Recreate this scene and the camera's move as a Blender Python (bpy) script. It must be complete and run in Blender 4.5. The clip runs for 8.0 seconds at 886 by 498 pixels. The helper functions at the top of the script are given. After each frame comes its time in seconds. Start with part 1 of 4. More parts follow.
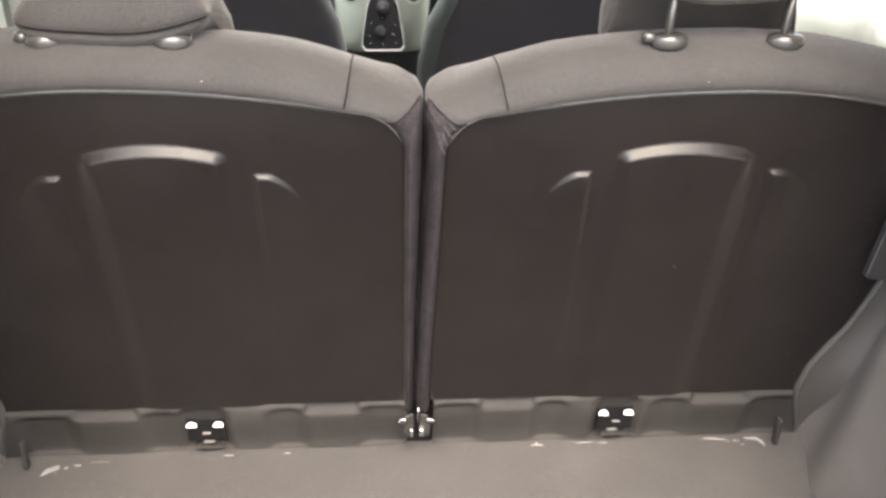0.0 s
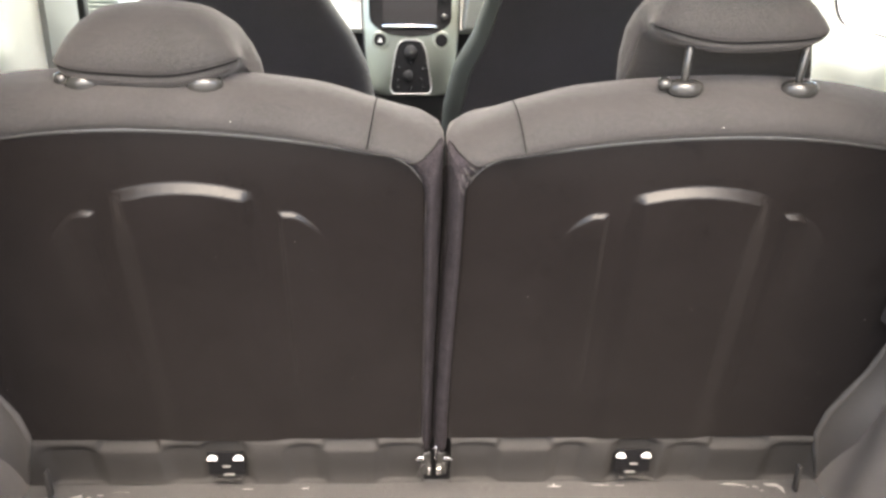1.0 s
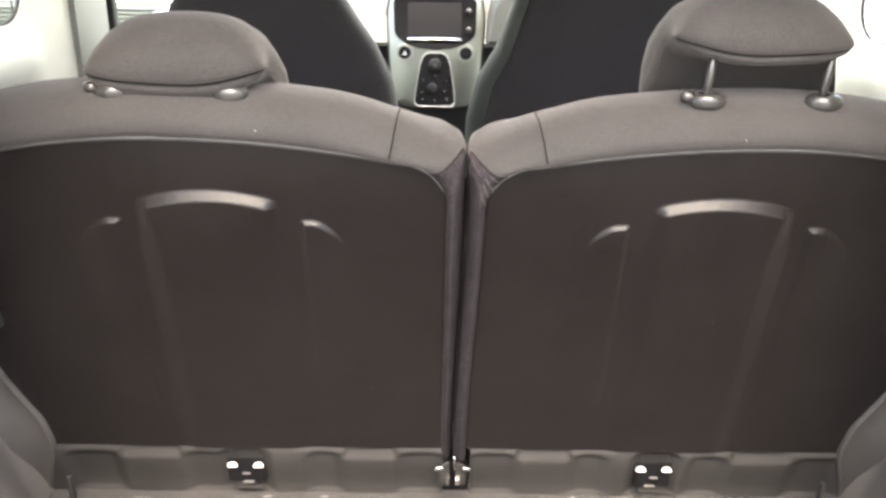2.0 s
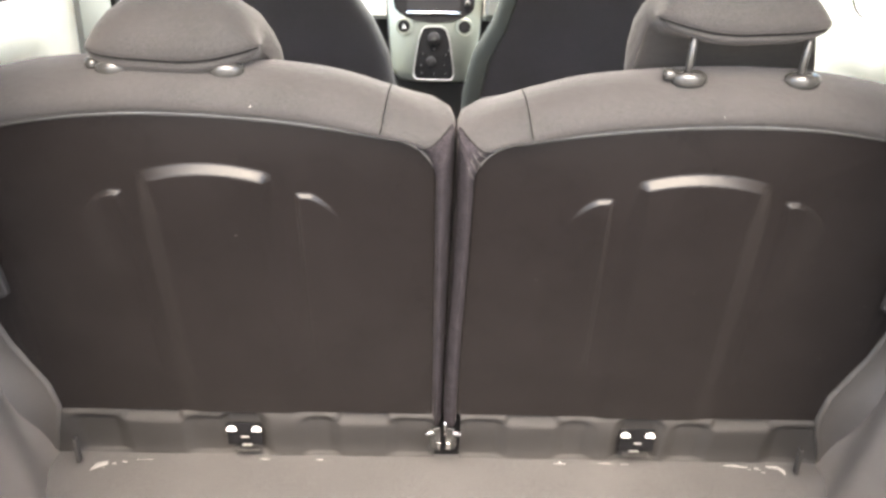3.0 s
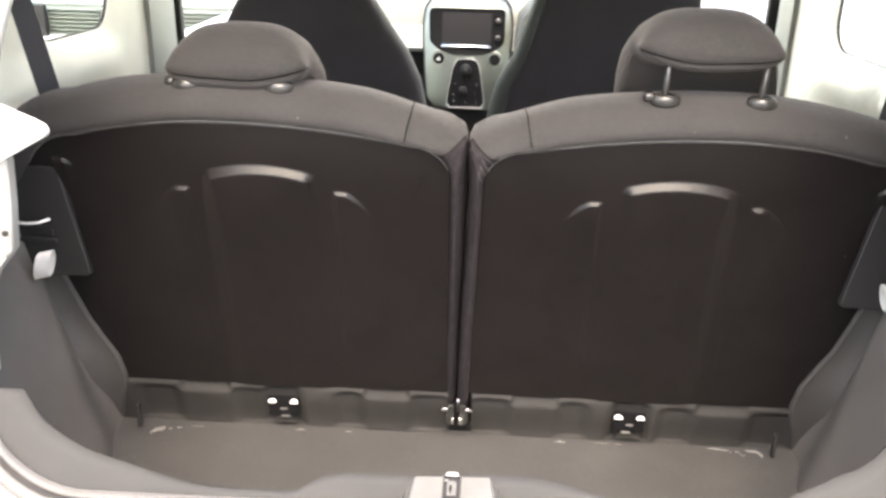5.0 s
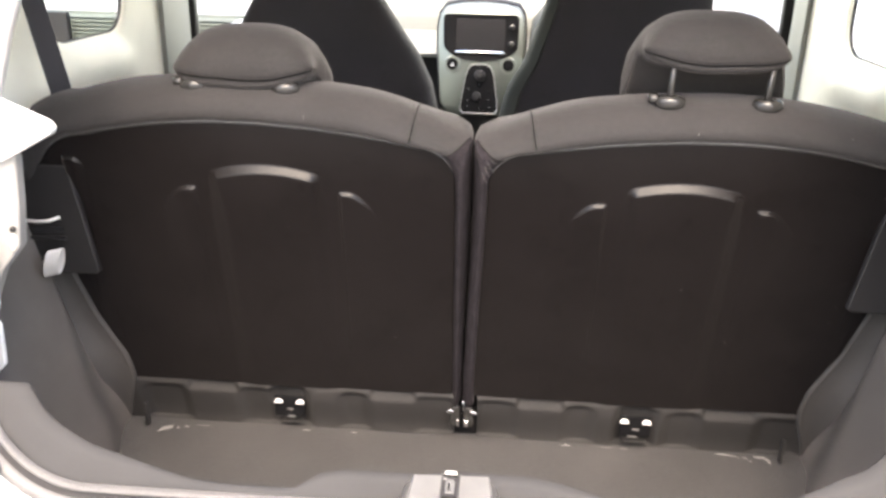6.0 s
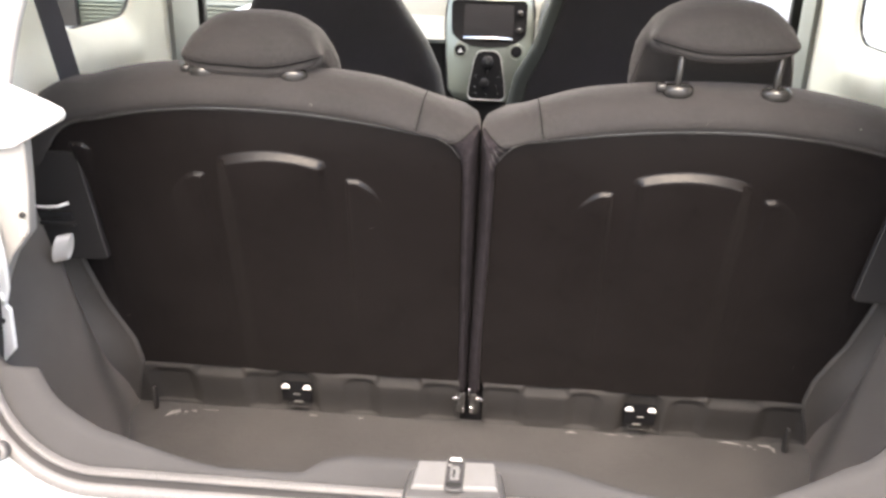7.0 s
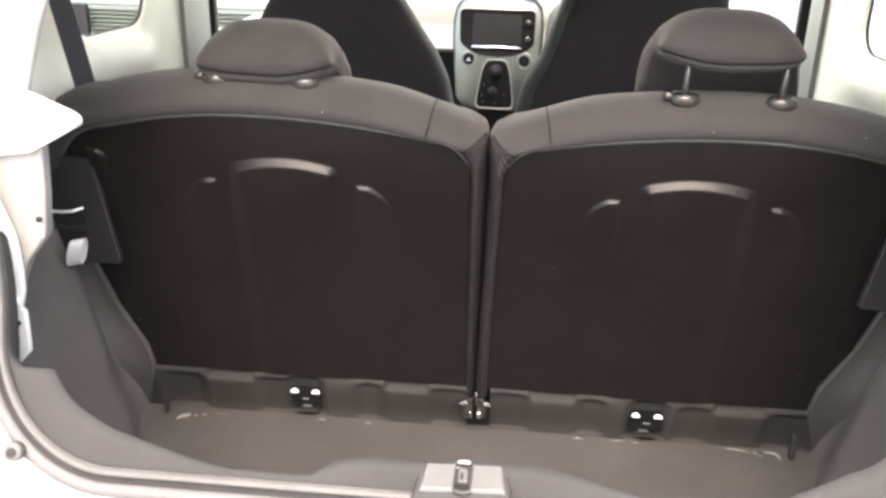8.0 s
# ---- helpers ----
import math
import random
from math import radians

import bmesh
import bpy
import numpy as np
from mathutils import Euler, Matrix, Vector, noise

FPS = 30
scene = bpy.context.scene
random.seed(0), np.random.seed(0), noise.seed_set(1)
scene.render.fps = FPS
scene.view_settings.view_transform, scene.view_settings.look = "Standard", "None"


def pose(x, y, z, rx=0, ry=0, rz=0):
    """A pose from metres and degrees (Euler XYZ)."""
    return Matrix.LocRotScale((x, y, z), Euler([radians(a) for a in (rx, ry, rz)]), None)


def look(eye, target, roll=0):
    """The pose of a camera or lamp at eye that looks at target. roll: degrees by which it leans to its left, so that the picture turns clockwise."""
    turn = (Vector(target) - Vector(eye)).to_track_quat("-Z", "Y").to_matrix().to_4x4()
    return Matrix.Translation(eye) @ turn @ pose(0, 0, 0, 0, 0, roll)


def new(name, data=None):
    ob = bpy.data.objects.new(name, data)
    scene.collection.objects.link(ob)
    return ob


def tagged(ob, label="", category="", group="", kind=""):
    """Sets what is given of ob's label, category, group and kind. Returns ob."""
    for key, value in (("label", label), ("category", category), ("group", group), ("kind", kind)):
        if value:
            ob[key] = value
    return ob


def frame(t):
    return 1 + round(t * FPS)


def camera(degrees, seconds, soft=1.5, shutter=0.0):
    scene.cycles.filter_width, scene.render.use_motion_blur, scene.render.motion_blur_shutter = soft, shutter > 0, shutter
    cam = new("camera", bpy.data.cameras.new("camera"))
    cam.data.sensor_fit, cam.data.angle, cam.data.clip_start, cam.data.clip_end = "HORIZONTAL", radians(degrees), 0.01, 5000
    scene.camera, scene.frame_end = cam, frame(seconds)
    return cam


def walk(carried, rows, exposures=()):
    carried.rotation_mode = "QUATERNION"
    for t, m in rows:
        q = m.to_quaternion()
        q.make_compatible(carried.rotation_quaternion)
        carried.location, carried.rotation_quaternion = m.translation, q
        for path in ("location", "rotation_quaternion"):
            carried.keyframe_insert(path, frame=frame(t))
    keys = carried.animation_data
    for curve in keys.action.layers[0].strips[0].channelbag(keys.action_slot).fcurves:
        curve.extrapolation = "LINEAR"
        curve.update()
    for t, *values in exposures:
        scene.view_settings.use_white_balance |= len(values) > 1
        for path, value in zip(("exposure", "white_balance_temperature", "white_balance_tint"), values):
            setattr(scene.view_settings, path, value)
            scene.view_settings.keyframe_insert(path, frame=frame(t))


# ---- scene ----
cam = camera(54.3, 8.0, soft=2.9)
PATH = [
    (0, (-0.049, -1.065, 0.847), (0.086, 0.735, -0.014), 0.9),
    (0.5, (-0.034, -1.077, 0.852), (0.071, 0.746, 0.036), 0.9),
    (1, (-0.04, -1.086, 0.852), (0.033, 0.757, 0.079), 1.0),
    (1.5, (-0.044, -1.086, 0.854), (-0.003, 0.769, 0.109), 1.0),
    (1.7, (-0.041, -1.089, 0.85), (-0.012, 0.771, 0.114), 1.0),
    (2.8, (-0.034, -1.106, 0.856), (-0.02, 0.727, 0.055), 1.1),
    (3, (-0.02, -1.127, 0.865), (-0.008, 0.704, 0.06), 1.2),
    (3.5, (0.0, -1.209, 0.873), (0.004, 0.624, 0.073), 1.2),
    (4, (0.002, -1.279, 0.883), (-0.016, 0.561, 0.099), 1.3),
    (4.5, (0.013, -1.314, 0.885), (-0.041, 0.535, 0.127), 1.3),
    (5, (0.02, -1.329, 0.887), (-0.061, 0.53, 0.153), 1.4),
    (5.2, (0.025, -1.332, 0.885), (-0.068, 0.531, 0.161), 1.35),
    (6.3, (0.044, -1.335, 0.877), (-0.085, 0.528, 0.161), 1.4),
    (6.5, (0.043, -1.335, 0.879), (-0.086, 0.519, 0.14), 1.4),
    (7, (0.043, -1.337, 0.882), (-0.097, 0.513, 0.134), 1.5),
    (7.5, (0.041, -1.35, 0.886), (-0.109, 0.502, 0.147), 1.4),
    (8, (0.041, -1.353, 0.884), (-0.115, 0.503, 0.154), 1.6),
]
walk(cam, [(t, look(eye, target, roll)) for t, eye, target, roll in PATH],
     exposures=[(t, e, 7050, 11.0 if t > 5 else 8.5) for t, e in ((0, 3.33), (1.6, 3.28), (2.4, 3.37), (3.5, 3.86), (4.2, 3.86), (5, 2.97), (5.4, 2.86), (6.3, 2.75), (8, 2.72))])

# ---- world and sun ----
world = bpy.data.worlds.new("sky")
scene.world = world
world.use_nodes = True
wn = world.node_tree.nodes
sky = wn.new("ShaderNodeTexSky")
sky.sky_type = "NISHITA"
sky.sun_disc = False
sky.sun_elevation = radians(55)
sky.sun_rotation = radians(176)
sky.dust_density = 4.0
world.node_tree.links.new(sky.outputs[0], wn["Background"].inputs[0])
wn["Background"].inputs[1].default_value = 0.15
sun = new("sun", bpy.data.lights.new("sun", "SUN"))
sun.data.energy = 0.6
sun.data.angle = radians(60)
sun.data.color = (1.0, 0.96, 0.9)
sun.matrix_world = look((-0.5, -3.0, 4.4), (0, 0, 0))

# sky light through the tinted windscreen
windscreen_light = new("windscreen_light", bpy.data.lights.new("windscreen_light", "AREA"))
windscreen_light.data.shape, windscreen_light.data.size, windscreen_light.data.size_y = "RECTANGLE", 1.2, 0.40
windscreen_light.data.energy = 3.5
windscreen_light.data.color = (0.97, 1.0, 0.90)
windscreen_light.matrix_world = look((0, 1.42, 0.88), (0, 0.2, 0.60))


# ---- materials ----
def material(name, base, rough=0.6, metal=0.0, grain=0.0, grain_scale=900.0, bump=0.0, patch=0.0, patch_scale=9.0, coat=0.0, sheen=0.0, spec=0.5, fold=0.0):
    """A surface with fine grain and broad patches in object space."""
    m = bpy.data.materials.new(name)
    m.use_nodes = True
    n, l = m.node_tree.nodes, m.node_tree.links
    b = n["Principled BSDF"]
    b.inputs["Roughness"].default_value, b.inputs["Metallic"].default_value = rough, metal
    b.inputs["Coat Weight"].default_value, b.inputs["Coat Roughness"].default_value = coat, 0.08
    b.inputs["Sheen Weight"].default_value = sheen
    b.inputs["Sheen Tint"].default_value = (1.0, 0.9, 0.88, 1)
    b.inputs["Specular IOR Level"].default_value = spec
    at = n.new("ShaderNodeTexCoord")
    fine, broad = n.new("ShaderNodeTexNoise"), n.new("ShaderNodeTexNoise")
    fine.inputs["Scale"].default_value, fine.inputs["Detail"].default_value = grain_scale, 2.0
    broad.inputs["Scale"].default_value, broad.inputs["Detail"].default_value = patch_scale, 5.0
    for t in (fine, broad):
        l.new(at.outputs["Object"], t.inputs["Vector"])
    low = [c * (1 - patch - grain) for c in base]
    high = [min(1.0, c * (1 + patch + grain)) for c in base]
    blend = n.new("ShaderNodeMath")
    blend.operation = "MULTIPLY_ADD"
    share = grain / max(1e-6, grain + patch)
    blend.inputs[1].default_value = share
    keep = n.new("ShaderNodeMath")
    keep.operation = "MULTIPLY"
    keep.inputs[1].default_value = 1 - share
    l.new(broad.outputs["Fac"], keep.inputs[0])
    l.new(fine.outputs["Fac"], blend.inputs[0])
    l.new(keep.outputs[0], blend.inputs[2])
    ramp = n.new("ShaderNodeValToRGB")
    ramp.color_ramp.elements[0].position, ramp.color_ramp.elements[1].position = 0.3, 0.7
    ramp.color_ramp.elements[0].color, ramp.color_ramp.elements[1].color = (*low, 1), (*high, 1)
    l.new(blend.outputs[0], ramp.inputs[0])
    l.new(ramp.outputs[0], b.inputs["Base Color"])
    rr = n.new("ShaderNodeMapRange")
    rr.inputs["To Min"].default_value, rr.inputs["To Max"].default_value = max(0.02, rough - 0.07), min(1, rough + 0.07)
    l.new(broad.outputs["Fac"], rr.inputs["Value"])
    l.new(rr.outputs[0], b.inputs["Roughness"])
    if bump:
        bp = n.new("ShaderNodeBump")
        bp.inputs["Strength"].default_value, bp.inputs["Distance"].default_value = bump, 0.0008
        l.new(fine.outputs["Fac"], bp.inputs["Height"])
        l.new(bp.outputs[0], b.inputs["Normal"])
        if fold:
            soft, wide = n.new("ShaderNodeTexNoise"), n.new("ShaderNodeBump")
            soft.inputs["Scale"].default_value, soft.inputs["Detail"].default_value = 38.0, 3.0
            soft.inputs["Distortion"].default_value = 1.2
            wide.inputs["Strength"].default_value, wide.inputs["Distance"].default_value = fold, 0.004
            l.new(at.outputs["Object"], soft.inputs["Vector"])
            l.new(soft.outputs["Fac"], wide.inputs["Height"])
            l.new(wide.outputs[0], bp.inputs["Normal"])
    return m


PANEL = material("back_panel_plastic", (0.0066, 0.0054, 0.0053), 0.22, spec=0.22, sheen=0.04, grain=0.12, grain_scale=1400, bump=0.25, patch=0.12)
FOOT = material("foot_strip_plastic", (0.030, 0.0282, 0.0275), 0.8, spec=0.2, grain=0.12, grain_scale=1200, bump=0.3, patch=0.15)
FABRIC = material("seat_fabric", (0.0240, 0.0226, 0.0226), 0.85, spec=0.2, grain=0.40, grain_scale=800, bump=0.9, patch=0.12, patch_scale=14, sheen=0.12, fold=0.18)
FABRIC_SIDE = material("worn_side_velour", (0.0175, 0.0148, 0.0166), 0.95, spec=0.10, grain=0.4, grain_scale=420, bump=1.0, patch=0.3, patch_scale=60, fold=0.8)
DARK_FABRIC = material("front_seat_fabric", (0.0260, 0.0232, 0.0260), 0.9, spec=0.2, grain=0.2, grain_scale=900, bump=0.5, patch=0.1, sheen=0.1)
PIPING = material("piping_vinyl", (0.085, 0.080, 0.077), 0.2, patch=0.1, coat=0.7)
SEAM = material("seam_thread", (0.006, 0.0055, 0.0055), 0.95, spec=0.05)
BOLSTER = material("bolster_vinyl", (0.040, 0.042, 0.038), 0.8, spec=0.15, grain=0.1, grain_scale=1100, bump=0.3, patch=0.15)
CARPET = material("boot_carpet", (0.042, 0.0396, 0.0386), 0.95, grain=0.35, grain_scale=700, bump=0.9, patch=0.16, patch_scale=6)
TRIM = material("side_trim_plastic", (0.112, 0.1010, 0.0930), 0.55, spec=0.25, grain=0.15, grain_scale=1100, bump=0.4, patch=0.15)
# side trim plastic darkened, so the flange by the seat carries its shade
EDGE_TRIM_SHADED = material("edge_trim_shaded", (0.058, 0.0535, 0.0505), 0.5, spec=0.35, grain=0.12, grain_scale=1100, bump=0.3, patch=0.12)
SILL = material("sill_trim_plastic", (0.036, 0.0342, 0.0335), 0.75, spec=0.3, grain=0.12, grain_scale=1000, bump=0.3, patch=0.12)
BLACK = material("black_plastic", (0.015, 0.0142, 0.0148), 0.5, spec=0.3, patch=0.1)
GLOSS = material("gloss_black", (0.012, 0.012, 0.013), 0.12, patch=0.05)
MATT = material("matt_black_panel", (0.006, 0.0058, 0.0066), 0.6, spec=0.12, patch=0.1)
SCREEN = material("screen_glass", (0.017, 0.016, 0.0175), 0.6, spec=0.15, patch=0.05)
RUBBER = material("rubber_seal", (0.11, 0.104, 0.10), 0.5, grain=0.15, grain_scale=500, bump=0.3, patch=0.1)
RUBBER_DARK = material("rubber_groove", (0.022, 0.02, 0.02), 0.7, patch=0.1)
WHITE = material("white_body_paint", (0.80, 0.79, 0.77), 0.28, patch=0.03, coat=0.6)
# the next two are body white darkened, with shade held in the colour
INNER_PAINT_SHADED = material("inner_body_paint_shaded", (0.27, 0.260, 0.246), 0.45, patch=0.05, patch_scale=14)
PILLAR_PAINT_SHADED = material("pillar_paint_shaded", (0.36, 0.348, 0.335), 0.35, patch=0.04, coat=0.4)
CREAM = material("pale_pillar_trim", (0.90, 0.875, 0.79), 0.5, grain=0.04, grain_scale=900, bump=0.2, patch=0.05)
GREY_TRIM = material("grey_pillar_trim", (0.17, 0.170, 0.157), 0.6, grain=0.05, bump=0.2, patch=0.06)
HEADLINER = material("headliner_cloth", (0.80, 0.78, 0.74), 0.95, grain=0.08, grain_scale=900, bump=0.4, patch=0.04)
SILVER = material("silver_console", (0.27, 0.290, 0.256), 0.38, metal=0.75, patch=0.05)
COWL = material("cowl_plastic", (0.105, 0.112, 0.106), 0.5, grain=0.06, bump=0.3, patch=0.06)
DASH = material("dashboard_plastic", (0.28, 0.292, 0.276), 0.5, grain=0.06, bump=0.3, patch=0.05)
CHROME = material("chrome", (0.78, 0.77, 0.75), 0.16, metal=1.0, patch=0.04)
STEEL = material("galvanised_steel", (0.72, 0.71, 0.69), 0.35, metal=0.45, patch=0.06)
POST = material("post_steel", (0.040, 0.039, 0.038), 0.3, metal=0.6, patch=0.06)
GUIDE = material("guide_plastic", (0.028, 0.027, 0.026), 0.14, metal=0.15, patch=0.08)
BRIGHT = material("bright_nylon", (0.80, 0.79, 0.77), 0.4, patch=0.04)
FACE = material("worn_grey_plastic", (0.125, 0.121, 0.116), 0.5, grain=0.06, bump=0.2, patch=0.08, patch_scale=30)
STRAP = material("strap_webbing", (0.50, 0.48, 0.46), 0.8, grain=0.12, grain_scale=900, bump=0.6, patch=0.08)
STRIKER_PLASTIC = material("striker_cover_plastic", (0.062, 0.0595, 0.0575), 0.45, grain=0.05, bump=0.2, patch=0.06)
BELT = material("belt_webbing", (0.030, 0.028, 0.034), 0.7, grain=0.2, grain_scale=900, bump=0.4, patch=0.1)
ASPHALT = material("pale_concrete", (0.28, 0.274, 0.262), 0.9, grain=0.15, grain_scale=60, bump=0.4, patch=0.12, patch_scale=0.8)
SHUTTER = material("shutter_paint", (0.10, 0.115, 0.10), 0.6, patch=0.08)
GREY_PAINT = material("grey_car_paint", (0.42, 0.43, 0.43), 0.3, patch=0.04, coat=0.5)
LIGHT_MARK = material("pale_print", (0.45, 0.45, 0.45), 0.5)
MUD = material("dried_mud", (0.20, 0.19, 0.18), 0.95, grain=0.3, grain_scale=500, bump=0.5, patch=0.2, patch_scale=60)
GLASS = bpy.data.materials.new("window_glass")
GLASS.use_nodes = True
gb = GLASS.node_tree.nodes["Principled BSDF"]
gb.inputs["Transmission Weight"].default_value = 1.0
gb.inputs["Roughness"].default_value = 0.0
gb.inputs["IOR"].default_value = 1.02
gb.inputs["Base Color"].default_value = (0.93, 0.97, 0.94, 1)


# ---- building helpers ----
def step(a, b, x):
    t = min(1.0, max(0.0, (x - a) / (b - a)))
    return t * t * (3 - 2 * t)


def thing(name, label, category, group="", kind="", at=(0, 0, 0)):
    ob = new(name)
    ob.empty_display_size = 0.05
    ob.matrix_world = Matrix.Translation(at)
    return tagged(ob, label, category, group, kind)


def solid(name, verts, faces, mat, parent=None, label="", smooth=True, bevel=0.0, thick=0.0):
    me = bpy.data.meshes.new(name)
    me.from_pydata([tuple(map(float, v)) for v in verts], [], faces)
    me.validate()
    bm = bmesh.new()
    bm.from_mesh(me)
    bmesh.ops.remove_doubles(bm, verts=bm.verts, dist=1e-6)
    bmesh.ops.recalc_face_normals(bm, faces=bm.faces)
    bm.to_mesh(me)
    bm.free()
    me.materials.append(mat)
    for p in me.polygons:
        p.use_smooth = smooth
    ob = new(name, me)
    if parent:
        ob.parent = parent
        ob.matrix_parent_inverse = Matrix.Translation(-parent.location)
    if thick:
        s = ob.modifiers.new("thickness", "SOLIDIFY")
        s.thickness, s.offset = thick, 0.0
        if smooth:
            e = ob.modifiers.new("crisp_rim", "EDGE_SPLIT")
            e.split_angle = radians(50)
    if bevel:
        b = ob.modifiers.new("edges", "BEVEL")
        b.width, b.segments, b.limit_method, b.angle_limit = bevel, 3, "ANGLE", radians(35)
        b.harden_normals = True
    if label:
        ob["label"] = label
    return ob


def grid_faces(nu, nv, wrap_u=False, wrap_v=False):
    out = []
    for i in range(nu if wrap_u else nu - 1):
        for j in range(nv if wrap_v else nv - 1):
            a, b = i, (i + 1) % nu
            c, d = j, (j + 1) % nv
            out.append((a * nv + c, b * nv + c, b * nv + d, a * nv + d))
    return out


def sheet(name, f, nu, nv, mat, parent=None, label="", thick=0.0, wrap_u=False):
    """A curved sheet from f(a, b) with a, b from 0 to 1."""
    du = nu if wrap_u else nu - 1
    verts = [f(i / du, j / (nv - 1)) for i in range(nu) for j in range(nv)]
    return solid(name, verts, grid_faces(nu, nv, wrap_u), mat, parent, label, thick=thick)


def rings(name, loops, mat, parent=None, label="", caps=(True, True), smooth=True, bevel=0.0):
    """A solid skinned over closed loops of equal count."""
    n = len(loops[0])
    verts = [p for loop in loops for p in loop]
    faces = grid_faces(len(loops), n, wrap_v=True)
    if caps[0]:
        faces.append(tuple(range(n))[::-1])
    if caps[1]:
        faces.append(tuple(range((len(loops) - 1) * n, len(loops) * n)))
    return solid(name, verts, faces, mat, parent, label, smooth, bevel)


def tube(name, path, radius, mat, parent=None, label="", sides=8, closed=False, squash=1.0, ref=(0, 0, 1)):
    path = [Vector(p) for p in path]
    n, loops = len(path), []
    for i, p in enumerate(path):
        a = path[(i - 1) % n] if closed or i else p
        b = path[(i + 1) % n] if closed or i < n - 1 else p
        d = (b - a).normalized()
        s = d.cross(Vector(ref))
        if s.length < 1e-3:
            s = d.cross(Vector((1, 0, 0)))
        s.normalize()
        u = s.cross(d)
        loops.append([p + radius * (math.cos(k * math.tau / sides) * s + squash * math.sin(k * math.tau / sides) * u) for k in range(sides)])
    if closed:
        verts = [q for loop in loops for q in loop]
        return solid(name, verts, grid_faces(n, sides, True, True), mat, parent, label)
    return rings(name, loops, mat, parent, label)


def box(name, lo, hi, mat, parent=None, label="", bevel=0.002):
    x, y, z = zip(lo, hi)
    v = [(a, b, c) for a in x for b in y for c in z]
    f = [(0, 1, 3, 2), (4, 6, 7, 5), (0, 4, 5, 1), (2, 3, 7, 6), (0, 2, 6, 4), (1, 5, 7, 3)]
    return solid(name, v, f, mat, parent, label, smooth=bevel > 0, bevel=bevel)


def plate(name, outline, depth, mat, parent=None, label="", bevel=0.0, place=None):
    """An outline of (a, b) pushed through depth; place(a, b, c) gives its point, c from 0 to depth."""
    place = place or (lambda a, b, c: (a, c, b))
    n = len(outline)
    v = [place(a, b, 0.0) for a, b in outline] + [place(a, b, depth) for a, b in outline]
    f = [tuple(range(n))[::-1], tuple(range(n, 2 * n))] + [(i, (i + 1) % n, n + (i + 1) % n, n + i) for i in range(n)]
    return solid(name, v, f, mat, parent, label, smooth=bevel > 0, bevel=bevel)


def disc(name, centre, axis, radius, depth, mat, parent=None, label="", sides=20, dome=0.0):
    """A round knob along an axis, with softened rim."""
    c, d = Vector(centre), Vector(axis).normalized()
    s = d.orthogonal().normalized()
    u = d.cross(s)
    prof = [(1.0, 0.0), (1.0, 0.75), (0.93, 0.93), (0.8, 1.0), (0.4, 1.0 + dome), (0.05, 1.0 + dome * 1.2)]
    loops = [[c + d * depth * h + radius * r * (math.cos(k * math.tau / sides) * s + math.sin(k * math.tau / sides) * u) for k in range(sides)] for r, h in prof]
    return rings(name, loops, mat, parent, label)


def rounded(x0, x1, z0, z1, r, n=5):
    """Corner points of a rounded rectangle."""
    out = []
    for cx, cz, a0 in ((x1 - r, z1 - r, 0), (x0 + r, z1 - r, 90), (x0 + r, z0 + r, 180), (x1 - r, z0 + r, 270)):
        for k in range(n):
            a = radians(a0 + 90 * k / (n - 1))
            out.append((cx + r * math.cos(a), cz + r * math.sin(a)))
    return out


# ---- rear seat backs ----
LEAN_BACK = math.atan2(0.111, 0.454)
SA, CA = math.sin(LEAN_BACK), math.cos(LEAN_BACK)


def on_seat(x, u, w=0.0):
    """x across, u up along the back panel, w out of it towards the tailgate."""
    if x > 0:
        u -= 0.004 * step(0.40, 0.54, u)  # this back sits a little lower
    x -= (0.011 if x > 0.004 else 0.008) * step(0.50, 0.03, u) * step(-0.022, 0.0, x) * step(0.10, 0.03, x)  # the gap drifts aside towards its foot
    return Vector((x, -u * SA - w * CA, 0.055 + u * CA - w * SA))


def crown(x):
    return 0.558 - (0.37 if x < 0.36 else 0.62) * (x - 0.36) ** 2


def outline(x_in, x_out, lift, r_in, r_out, base=0.022):
    """The rim of a seat back from its inner foot over the top to its outer foot, always with the same count of points."""
    rest = lift
    lift = lambda x: rest * (1 - 0.62 * step(0.16, -0.03, x))
    pts = []
    ci, co = (x_in + r_in, crown(x_in + r_in) + lift(x_in + r_in) - r_in), (x_out - r_out, crown(x_out - r_out) + rest - r_out)
    pts += [(x_in, base + (ci[1] - base) * k / 12) for k in range(12)]
    pts += [(ci[0] - r_in * math.cos(k * math.pi / 16), ci[1] + r_in * math.sin(k * math.pi / 16)) for k in range(8)]
    pts += [(ci[0] + (co[0] - ci[0]) * k / 30, crown(ci[0] + (co[0] - ci[0]) * k / 30) + lift(ci[0] + (co[0] - ci[0]) * k / 30)) for k in range(31)]
    pts += [(co[0] + r_out * math.sin(k * math.pi / 16), co[1] + r_out * math.cos(k * math.pi / 16)) for k in range(1, 8)]
    pts += [(x_out, co[1] + (base - co[1]) * k / 12) for k in range(13)]
    return pts


INNER = outline(0.023, 0.663, 0.0, 0.062, 0.09)
OUTER = outline(0.0008, 0.712, 0.042, 0.004, 0.10)


